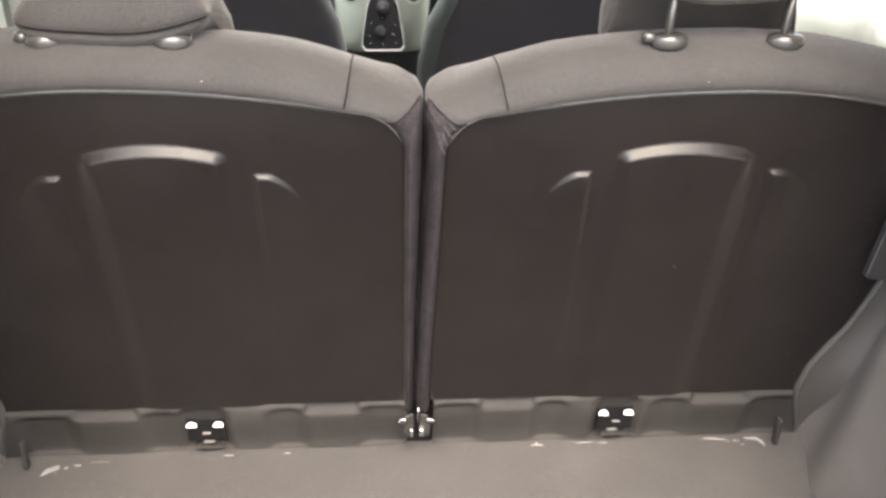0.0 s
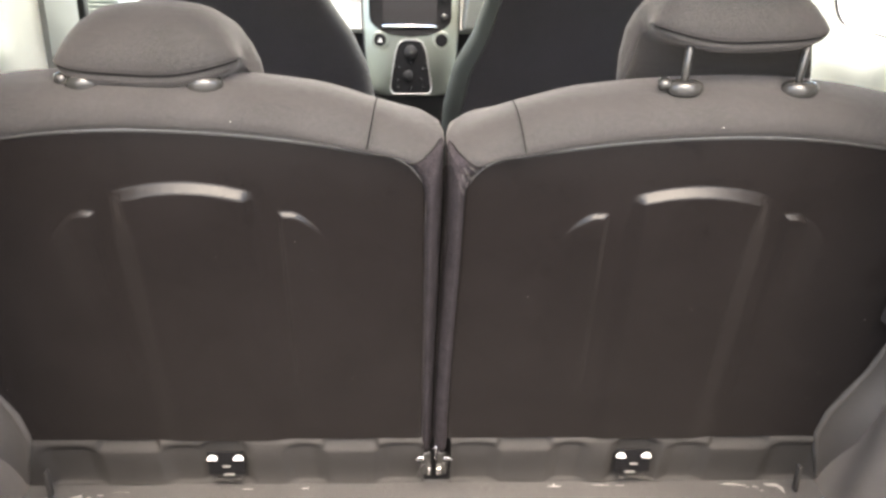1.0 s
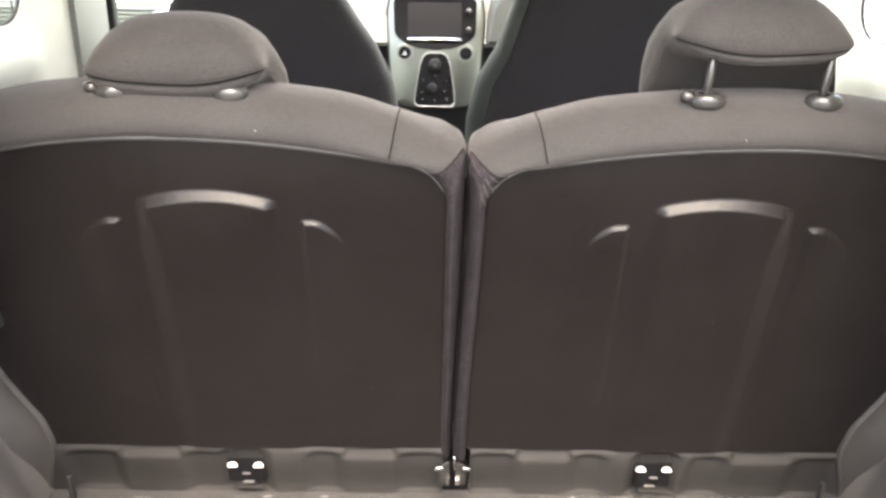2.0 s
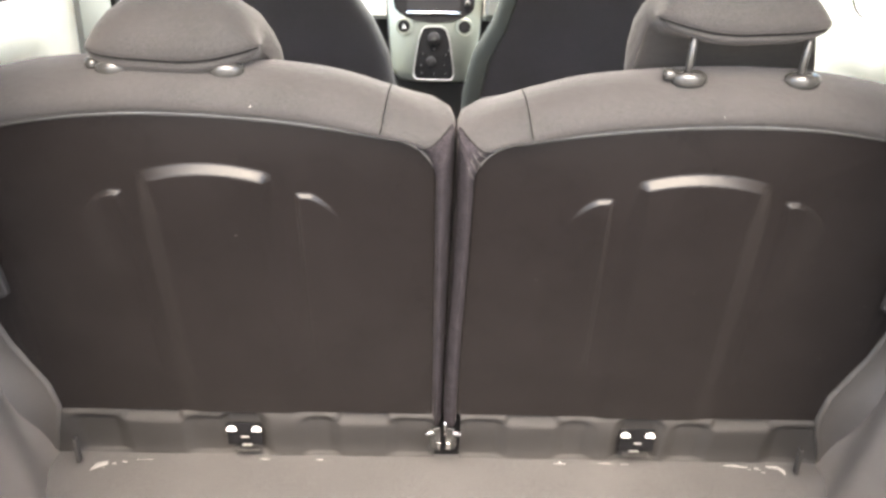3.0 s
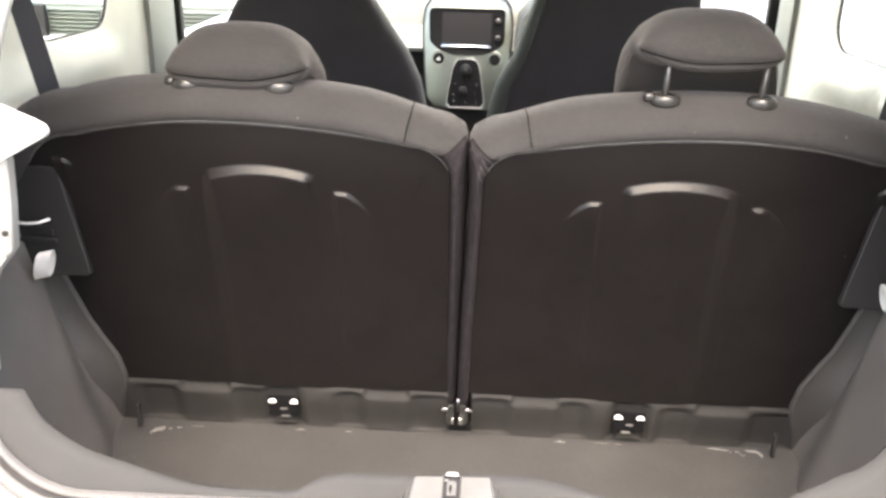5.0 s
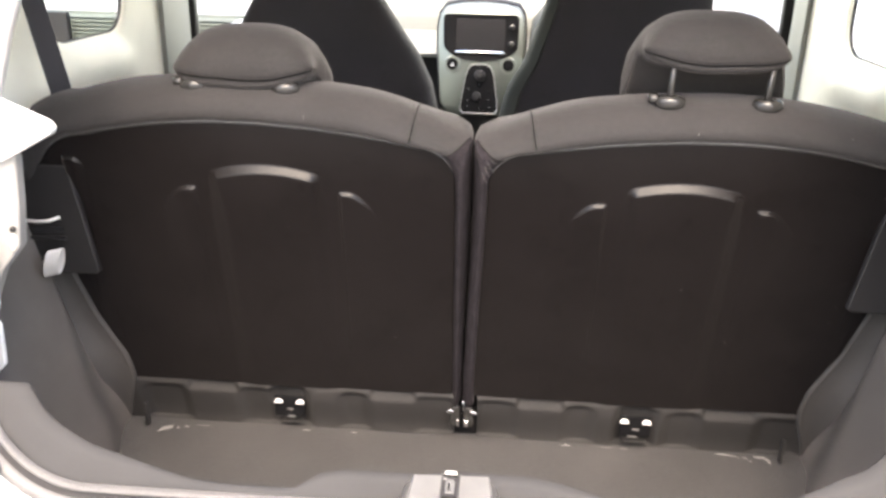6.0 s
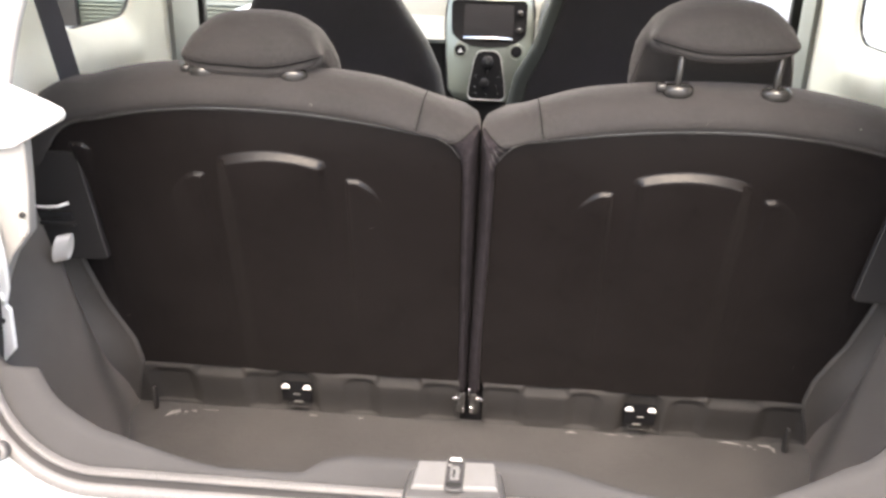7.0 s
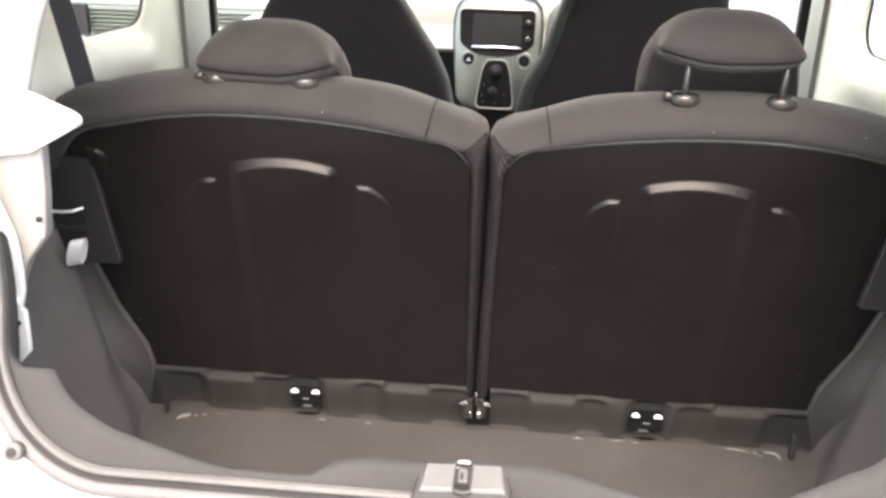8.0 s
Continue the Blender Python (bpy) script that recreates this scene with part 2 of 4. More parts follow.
def panel_relief(x, u):
    """The moulded steps of the hard back panel."""
    h = 0.0
    # side lobes, each highest beside the middle arch, and one near the outer edge
    for peak, way, high, fall, span in ((0.188, -1, 0.446, 10.0, 0.048), (0.431, 1, 0.446, 8.5, 0.052), (0.607, -1, 0.489, 18.0, 0.022)):
        d = (x - peak) * way
        top = high - fall * max(0.0, d - 0.003) ** 1.7
        lift = 0.0056 * step(-0.013, -0.008, d) * step(span, 0.2 * span, d) * (0.35 + 0.65 * step(0.15, 0.02, high - u)) * step(0.06, 0.2, u)
        h += min(lift, max(0.0, 1.05 * (top + 0.002 - u)))
    # tall middle arch with a plain chamfered brow
    top = 0.487 - 2.1 * (x - 0.31) ** 2
    wide = 0.0050 + 0.0075 * step(0.004, 0.07, top - u)
    brow = min(1.0, max(0.0, (top + 0.002 - u) / 0.0108))
    h += 0.0105 * brow * step(-0.078 - wide, -0.073 + wide, x - 0.309) * step(0.083 + wide, 0.076 - wide, x - 0.309) * (0.62 + 0.38 * step(0.22, 0.03, top - u)) * step(-0.02, 0.10, u)
    return h


def seat_back(s, wrinkles):
    t = thing("rear_seat_back", "grey fabric rear seat back with dark plastic panel" + (", creased inner corner" if wrinkles else ", latched upright"),
              "seat back", "split rear seat backs", at=on_seat(s * 0.35, 0.03))

    def rim(x):
        if x < 0.085:
            d = x - 0.023
            return crown(0.085) - 0.062 + math.sqrt(max(0.0, 0.062 ** 2 - (0.062 - d) ** 2))
        if x > 0.573:
            d = 0.663 - x
            return crown(0.573) - 0.09 + math.sqrt(max(0.0, 0.09 ** 2 - (0.09 - d) ** 2))
        return crown(x)

    def face(a, b):
        q = 0.5 - 0.5 * math.cos(math.pi * a)
        x = 0.023 + 0.640 * (0.65 * a + 0.35 * q)
        u = 0.043 + (rim(x) - 0.043) * b
        edge = min(x - 0.023, 0.663 - x, rim(x) - u)
        w = 0.001 + panel_relief(x, u) * step(0.0, 0.02, edge) - 0.004 * step(0.003, 0.0, edge)
        return on_seat(s * x, u, w)
    sheet("back_panel", face, 240, 300, PANEL, t, "dark brown-black moulded plastic panel with raised arches", thick=0.0)

    # stuffed border and front of the cushion
    prof = [(-0.04, -0.010), (0.0, 0.0), (0.10, 0.007), (0.28, 0.010), (0.5, 0.006), (0.72, -0.004), (0.90, -0.020), (1.0, -0.042), (0.96, -0.062), (0.82, -0.090), (0.5, -0.115), (0.0, -0.130)]
    loops = []
    for k, (f, w) in enumerate(prof):
        loop = []
        for i, (p, q) in enumerate(zip(INNER, OUTER)):
            puff = 0.0008 * math.sin(i * 1.7 + k) if wrinkles and 8 < i < 24 else 0.0
            slim = min(1.0, math.hypot(q[0] - p[0], q[1] - p[1]) / 0.05) if k < 8 else 1.0
            full = 0.007 * f * step(0.40, 0.54, q[0]) * step(0.30, 0.45, q[1]) if s < 0 else 0.0  # fuller outer shoulder
            loop.append(on_seat(s * (p[0] + (q[0] - p[0]) * f), p[1] + (q[1] - p[1]) * f + full, w * slim + puff))
        loops.append(loop)
    n = len(loops[0])
    faces = grid_faces(len(loops), n)
    faces.append(tuple(range((len(loops) - 1) * n, len(loops) * n)))
    solid("cushion", [p for l in loops for p in l], faces, FABRIC, t, "grey woven upholstery")
    tube("piping", [on_seat(s * x, u, 0.002) for x, u in INNER[14:-14]], 0.0014, PIPING, t, "shiny vinyl piping")

    # short creases where the cover is pulled round its inner corner
    def skin(i, f, lift):
        k = int(i)
        a, b = (tuple(INNER[k][j] + (INNER[k + 1][j] - INNER[k][j]) * (i - k) for j in (0, 1)), tuple(OUTER[k][j] + (OUTER[k + 1][j] - OUTER[k][j]) * (i - k) for j in (0, 1)))
        for (f0, w0), (f1, w1) in zip(prof, prof[1:]):
            if f0 <= f <= f1:
                w = w0 + (w1 - w0) * (f - f0) / (f1 - f0)
                break
        slim = min(1.0, math.hypot(b[0] - a[0], b[1] - a[1]) / 0.05)
        return on_seat(s * (a[0] + (b[0] - a[0]) * f), a[1] + (b[1] - a[1]) * f, w * slim + lift)
    # dark velour gusset on the side towards the gap, running to a point at the top
    def reach(f):
        return 16.7 + 3.0 * f ** 3
    sheet("gusset", lambda a, b: skin(reach(0.985 * a) * b, 0.985 * a, 0.0020 + (0.0005 * math.sin(37 * b * b + 9 * a) * step(0.5, 0.75, b) if wrinkles else 0.0)), 18, 70, FABRIC_SIDE, t, "worn dark velour gusset")
    tube("gusset_seam", [skin(reach(0.04 + 0.92 * k / 11), 0.04 + 0.92 * k / 11, 0.0018) for k in range(12)], 0.0009, SEAM, t, sides=5)
    # creases take the lighter fabric, which paints their highlights on the dark gusset
    for i0, di, f0, f1 in ((15.9, 0.6, 0.12, 0.50), (14.6, 0.9, 0.04, 0.46), (13.6, 0.9, 0.05, 0.40), (12.6, 0.7, 0.10, 0.42))[:4 if wrinkles else 0]:
        tube("crease", [skin(i0 + di * k / 9 + 0.04 * math.sin(k * 0.7 + i0), f0 + (f1 - f0) * k / 9, 0.0021 - 0.0015 * (2 * k / 9 - 1) ** 2) for k in range(10)], 0.0012, FABRIC, t, sides=8)

    # seams across the border, over its top
    def border(x, k):
        i = min(len(prof) - 2, int(k))
        f, w = (prof[i][j] + (prof[i + 1][j] - prof[i][j]) * (k - i) for j in (0, 1))
        return on_seat(s * x, crown(x) + 0.042 * f, w + 0.0005)
    tube("seam", [border(0.094 - 0.014 * k / 17, 1.1 + 7.0 * k / 17) for k in range(18)], 0.0008, SEAM, t, sides=5)

    # foot valance with its shallow cut-outs
    clip = 0.299 if s > 0 else 0.3175
    holes = [(0.053, 0.034, 0.086), (0.130, 0.044, 0.052), (0.199, 0.024, 0.086), (clip, 0.032, 0.091), (0.378, 0.027, 0.084), (0.455, 0.048, 0.054), (0.545, 0.038, 0.082)]

    def foot(a, b):
        x = 0.02 + 0.640 * a
        z = 0.002 + 0.097 * b
        y = 0.006 - 0.0190 * step(0.0, 0.90, b) + 0.005 * step(0.90, 1.0, b)
        for c, hw, top in holes:
            if top > 0.06:
                y += step(0.0, 0.006, z) * (0.015 if c == clip else 0.008) * step(hw + 0.013, hw - 0.013, abs(x - c)) * step(top + 0.008, top - 0.010, z + 0.35 * max(0.0, abs(x - c) - hw + 0.014))
            else:  # upturned lip between the cut-outs
                y += 0.014 * step(hw + 0.004, hw - 0.008, abs(x - c) + 0.25 * (z - 0.075)) * max(0.0, z - 0.074) / 0.025
        return (s * x, y, z)
    sheet("foot_valance", foot, 190, 34, FOOT, t, "dark plastic foot strip with cut-outs", thick=0.0)
    return t


seat_back(-1, False)
seat_back(1, True)


def anchor(s):
    """The bright anchor clip in the foot of a seat back."""
    t = thing("anchor_clip", "bright nylon anchor clip in a dark recess at the seat foot", "anchor clip", "anchor clips", at=(s * 0.298, 0.004, 0.03))
    c = 0.2985 if s > 0 else -0.3175
    for d in (-0.0195, 0.0195):
        arc = [(c + d + 0.0076 * math.cos(k * math.pi / 8), 0.0570 + 0.0068 * math.sin(k * math.pi / 8)) for k in range(9)]
        plate("guide_tongue", arc, -0.006, BRIGHT, t, bevel=0.001, place=lambda a, b, w: (a, -0.004 + w, b))
    box("bar", (c - 0.005, -0.010, 0.0447), (c + 0.007, -0.005, 0.0455), FACE, t, bevel=0.0006)
    box("lower_bar", (c - 0.004 * s - 0.008, -0.010, 0.0300), (c - 0.004 * s + 0.008, -0.005, 0.0308), FACE, t, bevel=0.0006)
    box("floor_plate", (c - 0.018, -0.0045, 0.0150), (c + 0.022, 0.010, 0.0170), FOOT, t, "dull worn floor plate", bevel=0.001)
    box("backing", (c - 0.027, -0.0042, 0.028), (c + 0.027, -0.0012, 0.069), MATT, t, bevel=0.001)
    return t


anchor(-1)
anchor(1)

# hinge between the two backs
hinge = thing("latch_bracket", "small chromed bracket at the foot of the seat gap", "bracket", at=(-0.005, 0, 0.0))
box("back_plate", (-0.034, 0.016, 0.0), (0.034, 0.022, 0.13), MATT, hinge, "black back plate", bevel=0.001)
# added dark sheet that gives the open seat gap its shade
plate("gap_shade", [(-0.03, -0.03), (0.03, -0.03), (0.03, 0.482), (-0.03, 0.482)], 0.008, MATT, hinge, "dark sheet standing in for the shade in the seat gap", place=lambda a, b, c: on_seat(a, b, c - 0.055))
HX, HZ = -0.006, 0.023
for d in (-1, 1):
    plate("hinge_leaf", [(HX + d * a, HZ + b) for a, b in ((0.003, 0.012), (0.019, 0.016), (0.022, 0.040), (0.017, 0.052), (0.005, 0.056))], 0.006, GUIDE, hinge, bevel=0.0015, place=lambda a, b, c: (a, -0.022 + c, b))
    tab = [(HX + d * a, HZ + b) for a, b in ((0.0135, 0.0490), (0.0170, 0.0515), (0.0235, 0.0505), (0.0285, 0.0465), (0.0250, 0.0440), (0.0160, 0.0445))]
    plate("tab", tab, 0.006, CHROME, hinge, "bright tab", bevel=0.0012, place=lambda a, b, c: (a, -0.0275 + c, b))
    wide = 0.0016 if d < 0 else 0.0036
    box("pin", (HX + d * 0.0072 - wide, -0.027, HZ + 0.019), (HX + d * 0.0072 + wide, -0.0222, HZ + 0.031), CHROME, hinge, bevel=0.001)
    tube("wire_loop", [(HX + d * (0.021 + 0.003 * math.sin(k * 0.5)) * math.cos((k - 3) * 0.22), -0.024, HZ + 0.024 + 0.017 * math.sin((k - 4) * 0.30)) for k in range(8)], 0.0007, GUIDE, hinge, sides=5)
tube("hinge_pin", [(-0.004, -0.026, HZ + 0.046), (-0.004, -0.030, HZ + 0.072)], 0.0013, CHROME, hinge)


def headrest(s, raised):
    label = "grey fabric rear headrest raised on two steel posts" if raised else "grey fabric rear headrest pushed fully down"
    t = thing("rear_headrest", label, "headrest", "rear headrests", at=(s * 0.336, -0.10, 0.65))
    base = 0.6965 if raised else 0.6535  # height of the seam at its lowest
    cx = s * (0.3335 if raised else 0.3370)

    def sag(a):
        """How far the seam lifts towards the ends; a runs from the inner to the outer end."""
        a -= 0.10
        return (0.011 * abs(a) ** 1.9 if a < 0 else 0.014 * a ** 2.1) + 0.0012 * math.sin(5.0 * a + 0.6)

    # half width, y, z over the seam, and how far the point follows the seam
    sec = [(0.1010, -0.1170, 0.0000, 1.0), (0.1015, -0.1205, 0.0028, 1.0), (0.1020, -0.1222, 0.0075, 1.0), (0.1020, -0.1220, 0.0170, 0.9), (0.1015, -0.1175, 0.0290, 0.75), (0.1010, -0.1085, 0.0420, 0.5),
           (0.1000, -0.0930, 0.0560, 0.3), (0.0990, -0.0720, 0.0650, 0.15), (0.0990, -0.0500, 0.0680, 0.1), (0.1000, -0.0240, 0.0660, 0.1), (0.1040, 0.0030, 0.0560, 0.1), (0.1090, 0.0270, 0.0330, 0.0),
           (0.1140, 0.0400, 0.0000, 0.0), (0.1190, 0.0430, -0.0350, 0.0), (0.1200, 0.0380, -0.0680, 0.0), (0.1190, 0.0200, -0.0820, 0.0), (0.1160, -0.0080, -0.0700, 0.0), (0.1110, -0.0300, -0.0430, 0.1),
           (0.1040, -0.0440, -0.0190, 0.4), (0.1000, -0.0640, -0.0135, 0.7), (0.0985, -0.0880, -0.0140, 0.9), (0.0985, -0.1060, -0.0125, 1.0), (0.0995, -0.1165, -0.0080, 1.0), (0.1005, -0.1192, -0.0032, 1.0)]
    m = 48
    loops = []
    for i in range(m + 1):
        a = math.sin((-1 + 2 * i / m) * math.pi / 2)
        full = max(0.0, 1 - abs(a) ** 4.0) ** 0.42
        arch = max(0.0, 1 - abs(a) ** 2.7) ** 0.50
        loop = []
        for half, y, z, follow in sec:
            blunt = 0.60 if a > 0 and y < -0.060 else 0.28  # the outer end is fuller towards the rear
            yy = -0.060 + (y + 0.060) * (blunt + (1 - blunt) * full)
            if z > 0.0:
                zz = (1.0 if raised else 1.07) * z * (0.16 + 0.84 * arch)
            else:
                zz = z * ((0.82 + 0.18 * full) if y > -0.04 else (1.0 if raised else 1.35) * (0.30 + 0.70 * full))
            loop.append((cx + s * half * a * (0.97 if raised and a > 0 else 1.0), yy - 0.004, base + zz + follow * sag(a)))
        loops.append(loop)
    rings("pad", loops, FABRIC, t, "rounded grey fabric pad")
    tube("seam", [(p[0][0], p[0][1] - 0.0014, p[0][2] + 0.0004) for p in loops[3:-3]], 0.0013, SEAM, t, sides=6)
    for x in (0.2745, 0.4090):
        foot = (s * x, -0.102, 0.640)
        post = tube("post", [(s * x, -0.090, 0.60), (s * x, -0.110, base + 0.006)], 0.0046, POST, t, "steel post", sides=14)
        for k in range(3):  # height notches
            z = 0.655 + 0.012 * k
            if raised and z < base - 0.012:
                disc("notch", (s * x, -0.1015 - 0.0001 * k, z), (0, -0.2, 1), 0.0048, 0.0010, GUIDE, post, sides=14)
        ring = []
        for r, h in ((0.0, -0.004), (0.80, -0.004), (0.95, 0.0), (1.0, 0.004), (0.98, 0.008), (0.88, 0.0115), (0.66, 0.0140), (0.42, 0.0146), (0.30, 0.0130)):
            ring.append([(foot[0] + 0.0218 * r * math.cos(k * math.tau / 28), foot[1] - 0.004 + 0.016 * r * math.sin(k * math.tau / 28), foot[2] - 0.002 + h) for k in range(28)])
        rings("post_guide", ring, GUIDE, t, "shiny plastic post guide")
        if (x < 0.3) == (s > 0):
            button = []
            for k, d in ((0.80, -0.006), (1.0, -0.003), (1.0, 0.004), (0.75, 0.0075)):
                button.append([(foot[0] - 0.0230 - d, foot[1] - 0.003 + 0.0085 * k * math.cos(q * math.tau / 16), foot[2] + 0.007 + 0.0075 * k * math.sin(q * math.tau / 16)) for q in range(16)])
            rings("release_button", button, GUIDE, t, "shiny release button")
    return t


headrest(-1, False)
headrest(1, True)


# ---- tailgate opening ----
def gate(x, z, back=0.0):
    """A place on the sloping plane of the tailgate opening; back: out towards the rear."""
    return Vector((x, -0.50 + 0.35 * (z - 0.25) - back, z))


def gate_half(n_side=16):
    """Half of the opening's rim, from the middle of the sill up one side to the middle of the roof edge."""
    pts = [(0.43 * k / 14, 0.230) for k in range(14)]
    pts += [(0.43 + 0.150 * math.sin(k * math.pi / 28), 0.39 - 0.16 * math.cos(k * math.pi / 28)) for k in range(15)]
    pts += [(0.58 + 0.060 * math.sin(k / n_side * 1.9) * step(-0.1, 0.5, k / n_side), 0.39 + 0.43 * k / n_side) for k in range(1, n_side + 1)]
    x1, z1 = pts[-1]
    pts += [(x1 - 0.14 + 0.14 * math.cos(k * math.pi / 16), z1 + 0.14 * math.sin(k * math.pi / 16)) for k in range(1, 9)]
    x2, z2 = pts[-1]
    pts += [(x2 * (1 - k / 8), z2 + 0.01 * k / 8) for k in range(1, 9)]
    return pts


half = gate_half()
RIM = half + [(-x, z) for x, z in half[::-1][1:-1]]
RIM_N = []
for i in range(len(RIM)):
    a, b = RIM[i - 1], RIM[(i + 1) % len(RIM)]
    d = Vector((b[0] - a[0], b[1] - a[1])).normalized()
    RIM_N.append((d.y, -d.x))  # outward


def rim_band(name, prof, mat, parent, label=""):
    """A band swept round the opening: prof of (outward, back)."""
    loops = []
    for (x, z), (nx, nz) in zip(RIM, RIM_N):
        loops.append([gate(x, z) + Vector((nx * o, 0.35 * nz * o - b, nz * o)) for o, b in prof])
    verts = [p for l in loops for p in l]
    return solid(name, verts, grid_faces(len(RIM), len(prof), wrap_u=True), mat, parent, label)


body = thing("car_body", "white painted hatchback body round the open tailgate", "car body", kind="structure", at=(0, -0.5, 0.2))
rim_band("sealing_strip", [(-0.008, 0.001), (-0.009, 0.006), (-0.006, 0.010), (-0.003, 0.010), (-0.001, 0.006)], RUBBER, body, "grey ribbed rubber sealing strip")
rib_v, rib_f = [], []
for i in range(len(RIM)):
    (xa, za), (xb, zb) = RIM[i - 1], RIM[i]
    if max(za, zb) > 0.55:
        continue
    run = math.hypot(xb - xa, zb - za)
    n = max(1, int(run / 0.0042))
    nx, nz = RIM_N[i]
    tx, tz = -nz, nx
    for k in range(n):
        f = (k + 0.5) / n
        x, z = xa + (xb - xa) * f, za + (zb - za) * f
        base = len(rib_v)
        for o, bk in ((-0.0092, 0.004), (-0.0082, 0.0098), (-0.0055, 0.0104)):
            for d in (-0.0008, 0.0008):
                rib_v.append(gate(x + tx * d, z + tz * d) + Vector((nx * o, 0.35 * nz * o - bk, nz * o)))
        rib_f += [(base, base + 1, base + 3, base + 2), (base + 2, base + 3, base + 5, base + 4)]
ribs = solid("seal_ribs", rib_v, rib_f, RUBBER, body, "fine cross ribs of the seal", smooth=False, thick=0.0008)
ribs["kind"] = "stuff"
rim_band("seal_groove", [(-0.0012, 0.007), (0.001, 0.000), (0.006, 0.000), (0.0078, 0.007)], RUBBER_DARK, body)
rim_band("seal_outer_lip", [(0.0075, 0.004), (0.008, 0.011), (0.013, 0.014), (0.021, 0.012), (0.026, 0.005)], RUBBER, body, "pale grey outer lip of the seal")
rim_band("body_flange", [(0.024, 0.004), (0.028, 0.014), (0.034, 0.017), (0.06, 0.020), (0.10, 0.022), (0.15, 0.012), (0.19, -0.03), (0.20, -0.12)], WHITE, body, "white painted body edge")

# sill trim inside the rim
def sill_width(x):
    """How far the trim reaches in from the rim: broad in the corners, with a hump beside the striker cover."""
    if x < 0:
        return 0.009 + 0.042 * step(0.27, 0.50, -x) + 0.024 * step(0.182, 0.140, -x)
    return 0.012 + 0.044 * step(0.33, 0.47, x) + 0.026 * step(0.24, 0.08, x)


loops = []
for (x, z), (nx, nz) in zip(RIM, RIM_N):
    if z > 0.52:
        continue
    loops.append((x, z, nx, nz))
right = [q for q in loops if q[0] >= 0]
left = [q for q in loops if q[0] < 0]
strip = left + right
verts = []
for x, z, nx, nz in strip:
    g, w = gate(x, z), sill_width(x) * (1 - 0.9 * step(0.318, 0.345, z))
    for o, f, drop in ((0.004, 0.0, 0.0), (-0.010, 0.002, 0.0), (-0.6 * w - 0.006, 0.006, 0.0), (-w - 0.004, 0.010, 0.001), (-w - 0.006, 0.016, 0.010), (-w + 0.002, 0.022, 0.06)):
        verts.append(g + Vector((nx * o, 0.35 * nz * o + f, nz * o - drop)))
boot_lining = thing("boot_lining", "dark grey moulded plastic lining of the boot", "boot lining", kind="structure", at=(0, -0.3, 0))
solid("sill_trim", verts, grid_faces(len(strip), 6), SILL, boot_lining, "grey plastic sill trim")
# low wall behind the sill down to the floor
sheet("sill_wall", lambda a, b: (-0.60 + 1.2 * a, -0.472 - 0.004 * b, 0.17 * b), 12, 4, TRIM, boot_lining)

# striker cover
cover = thing("striker_cover", "pale grey plastic striker cover on the boot sill", "striker cover", at=(0, -0.49, 0.25))
C0 = [(-0.057, -0.540, 0.252), (0.059, -0.538, 0.255), (0.053, -0.472, 0.263), (-0.051, -0.474, 0.261)]
rings("cover_base", [[(x * k, -0.495 + (y + 0.495) * k, z + d) for x, y, z in C0] for k, d in ((1.14, -0.04), (1.08, -0.016), (1.0, -0.004), (0.96, 0.0))], STRIKER_PLASTIC, cover, "grey skirt", bevel=0.004)
C1 = [(-0.0480, -0.5235, 0.2580), (0.0505, -0.5215, 0.2605), (0.0455, -0.4830, 0.2675), (-0.0435, -0.4850, 0.2655)]
cover_face = rings("cover_face", [[(x * k, -0.492 + (y + 0.492) * k, z + d) for x, y, z in C1] for k, d in ((1.04, -0.008), (1.01, -0.001), (0.97, 0.001))], FACE, cover, "pale worn face", bevel=0.0015)
# slot with rounded ends and the catch inside it
def on_cover(x, y, h):
    y = -0.4800 + 0.69 * (y + 0.4565)
    return (x, y, 0.2600 + 0.16 * (y + 0.530) + h)


slot = [(0.0007 + 0.0098 * math.cos(radians(a)), (-0.4640 if a < 180 else -0.5210) + 0.0075 * math.sin(radians(a))) for a in range(0, 360, 20)]
plate("slot_rim", [(0.0007 + (a - 0.0007) * 1.14, -0.4925 + (b + 0.4925) * 1.04) for a, b in slot], 0.004, STRIKER_PLASTIC, cover_face, bevel=0.001, place=lambda a, b, c: on_cover(a, b, c - 0.002))
plate("slot", slot, 0.004, RUBBER_DARK, cover_face, "dark slot", place=lambda a, b, c: on_cover(a, b, c - 0.0014))
plate("slot_end", [(0.0007 + 0.0085 * math.cos(radians(a)), -0.5190 + 0.0070 * math.sin(radians(a))) for a in range(160, 381, 20)], 0.002, GUIDE, cover, "dark rounded end", place=lambda a, b, c: on_cover(a, b, 0.0022 + c))
plate("catch_gap", [(-0.0080, -0.4720), (0.0094, -0.4720), (0.0094, -0.4680), (-0.0080, -0.4680)], 0.001, GUIDE, cover, place=lambda a, b, c: on_cover(a, b, 0.0022 + c))
plate("catch_lip", [(-0.0070, -0.4660), (0.0084, -0.4660), (0.0070, -0.4595), (-0.0056, -0.4595)], 0.0025, STRAP, cover, "bright catch lip", bevel=0.001, place=lambda a, b, c: on_cover(a, b, 0.0020 + c))
plate("catch_step", [(-0.0080, -0.4790), (-0.0035, -0.4790), (-0.0035, -0.4745), (-0.0080, -0.4745)], 0.002, FACE, cover, bevel=0.0006, place=lambda a, b, c: on_cover(a, b, 0.0022 + c))
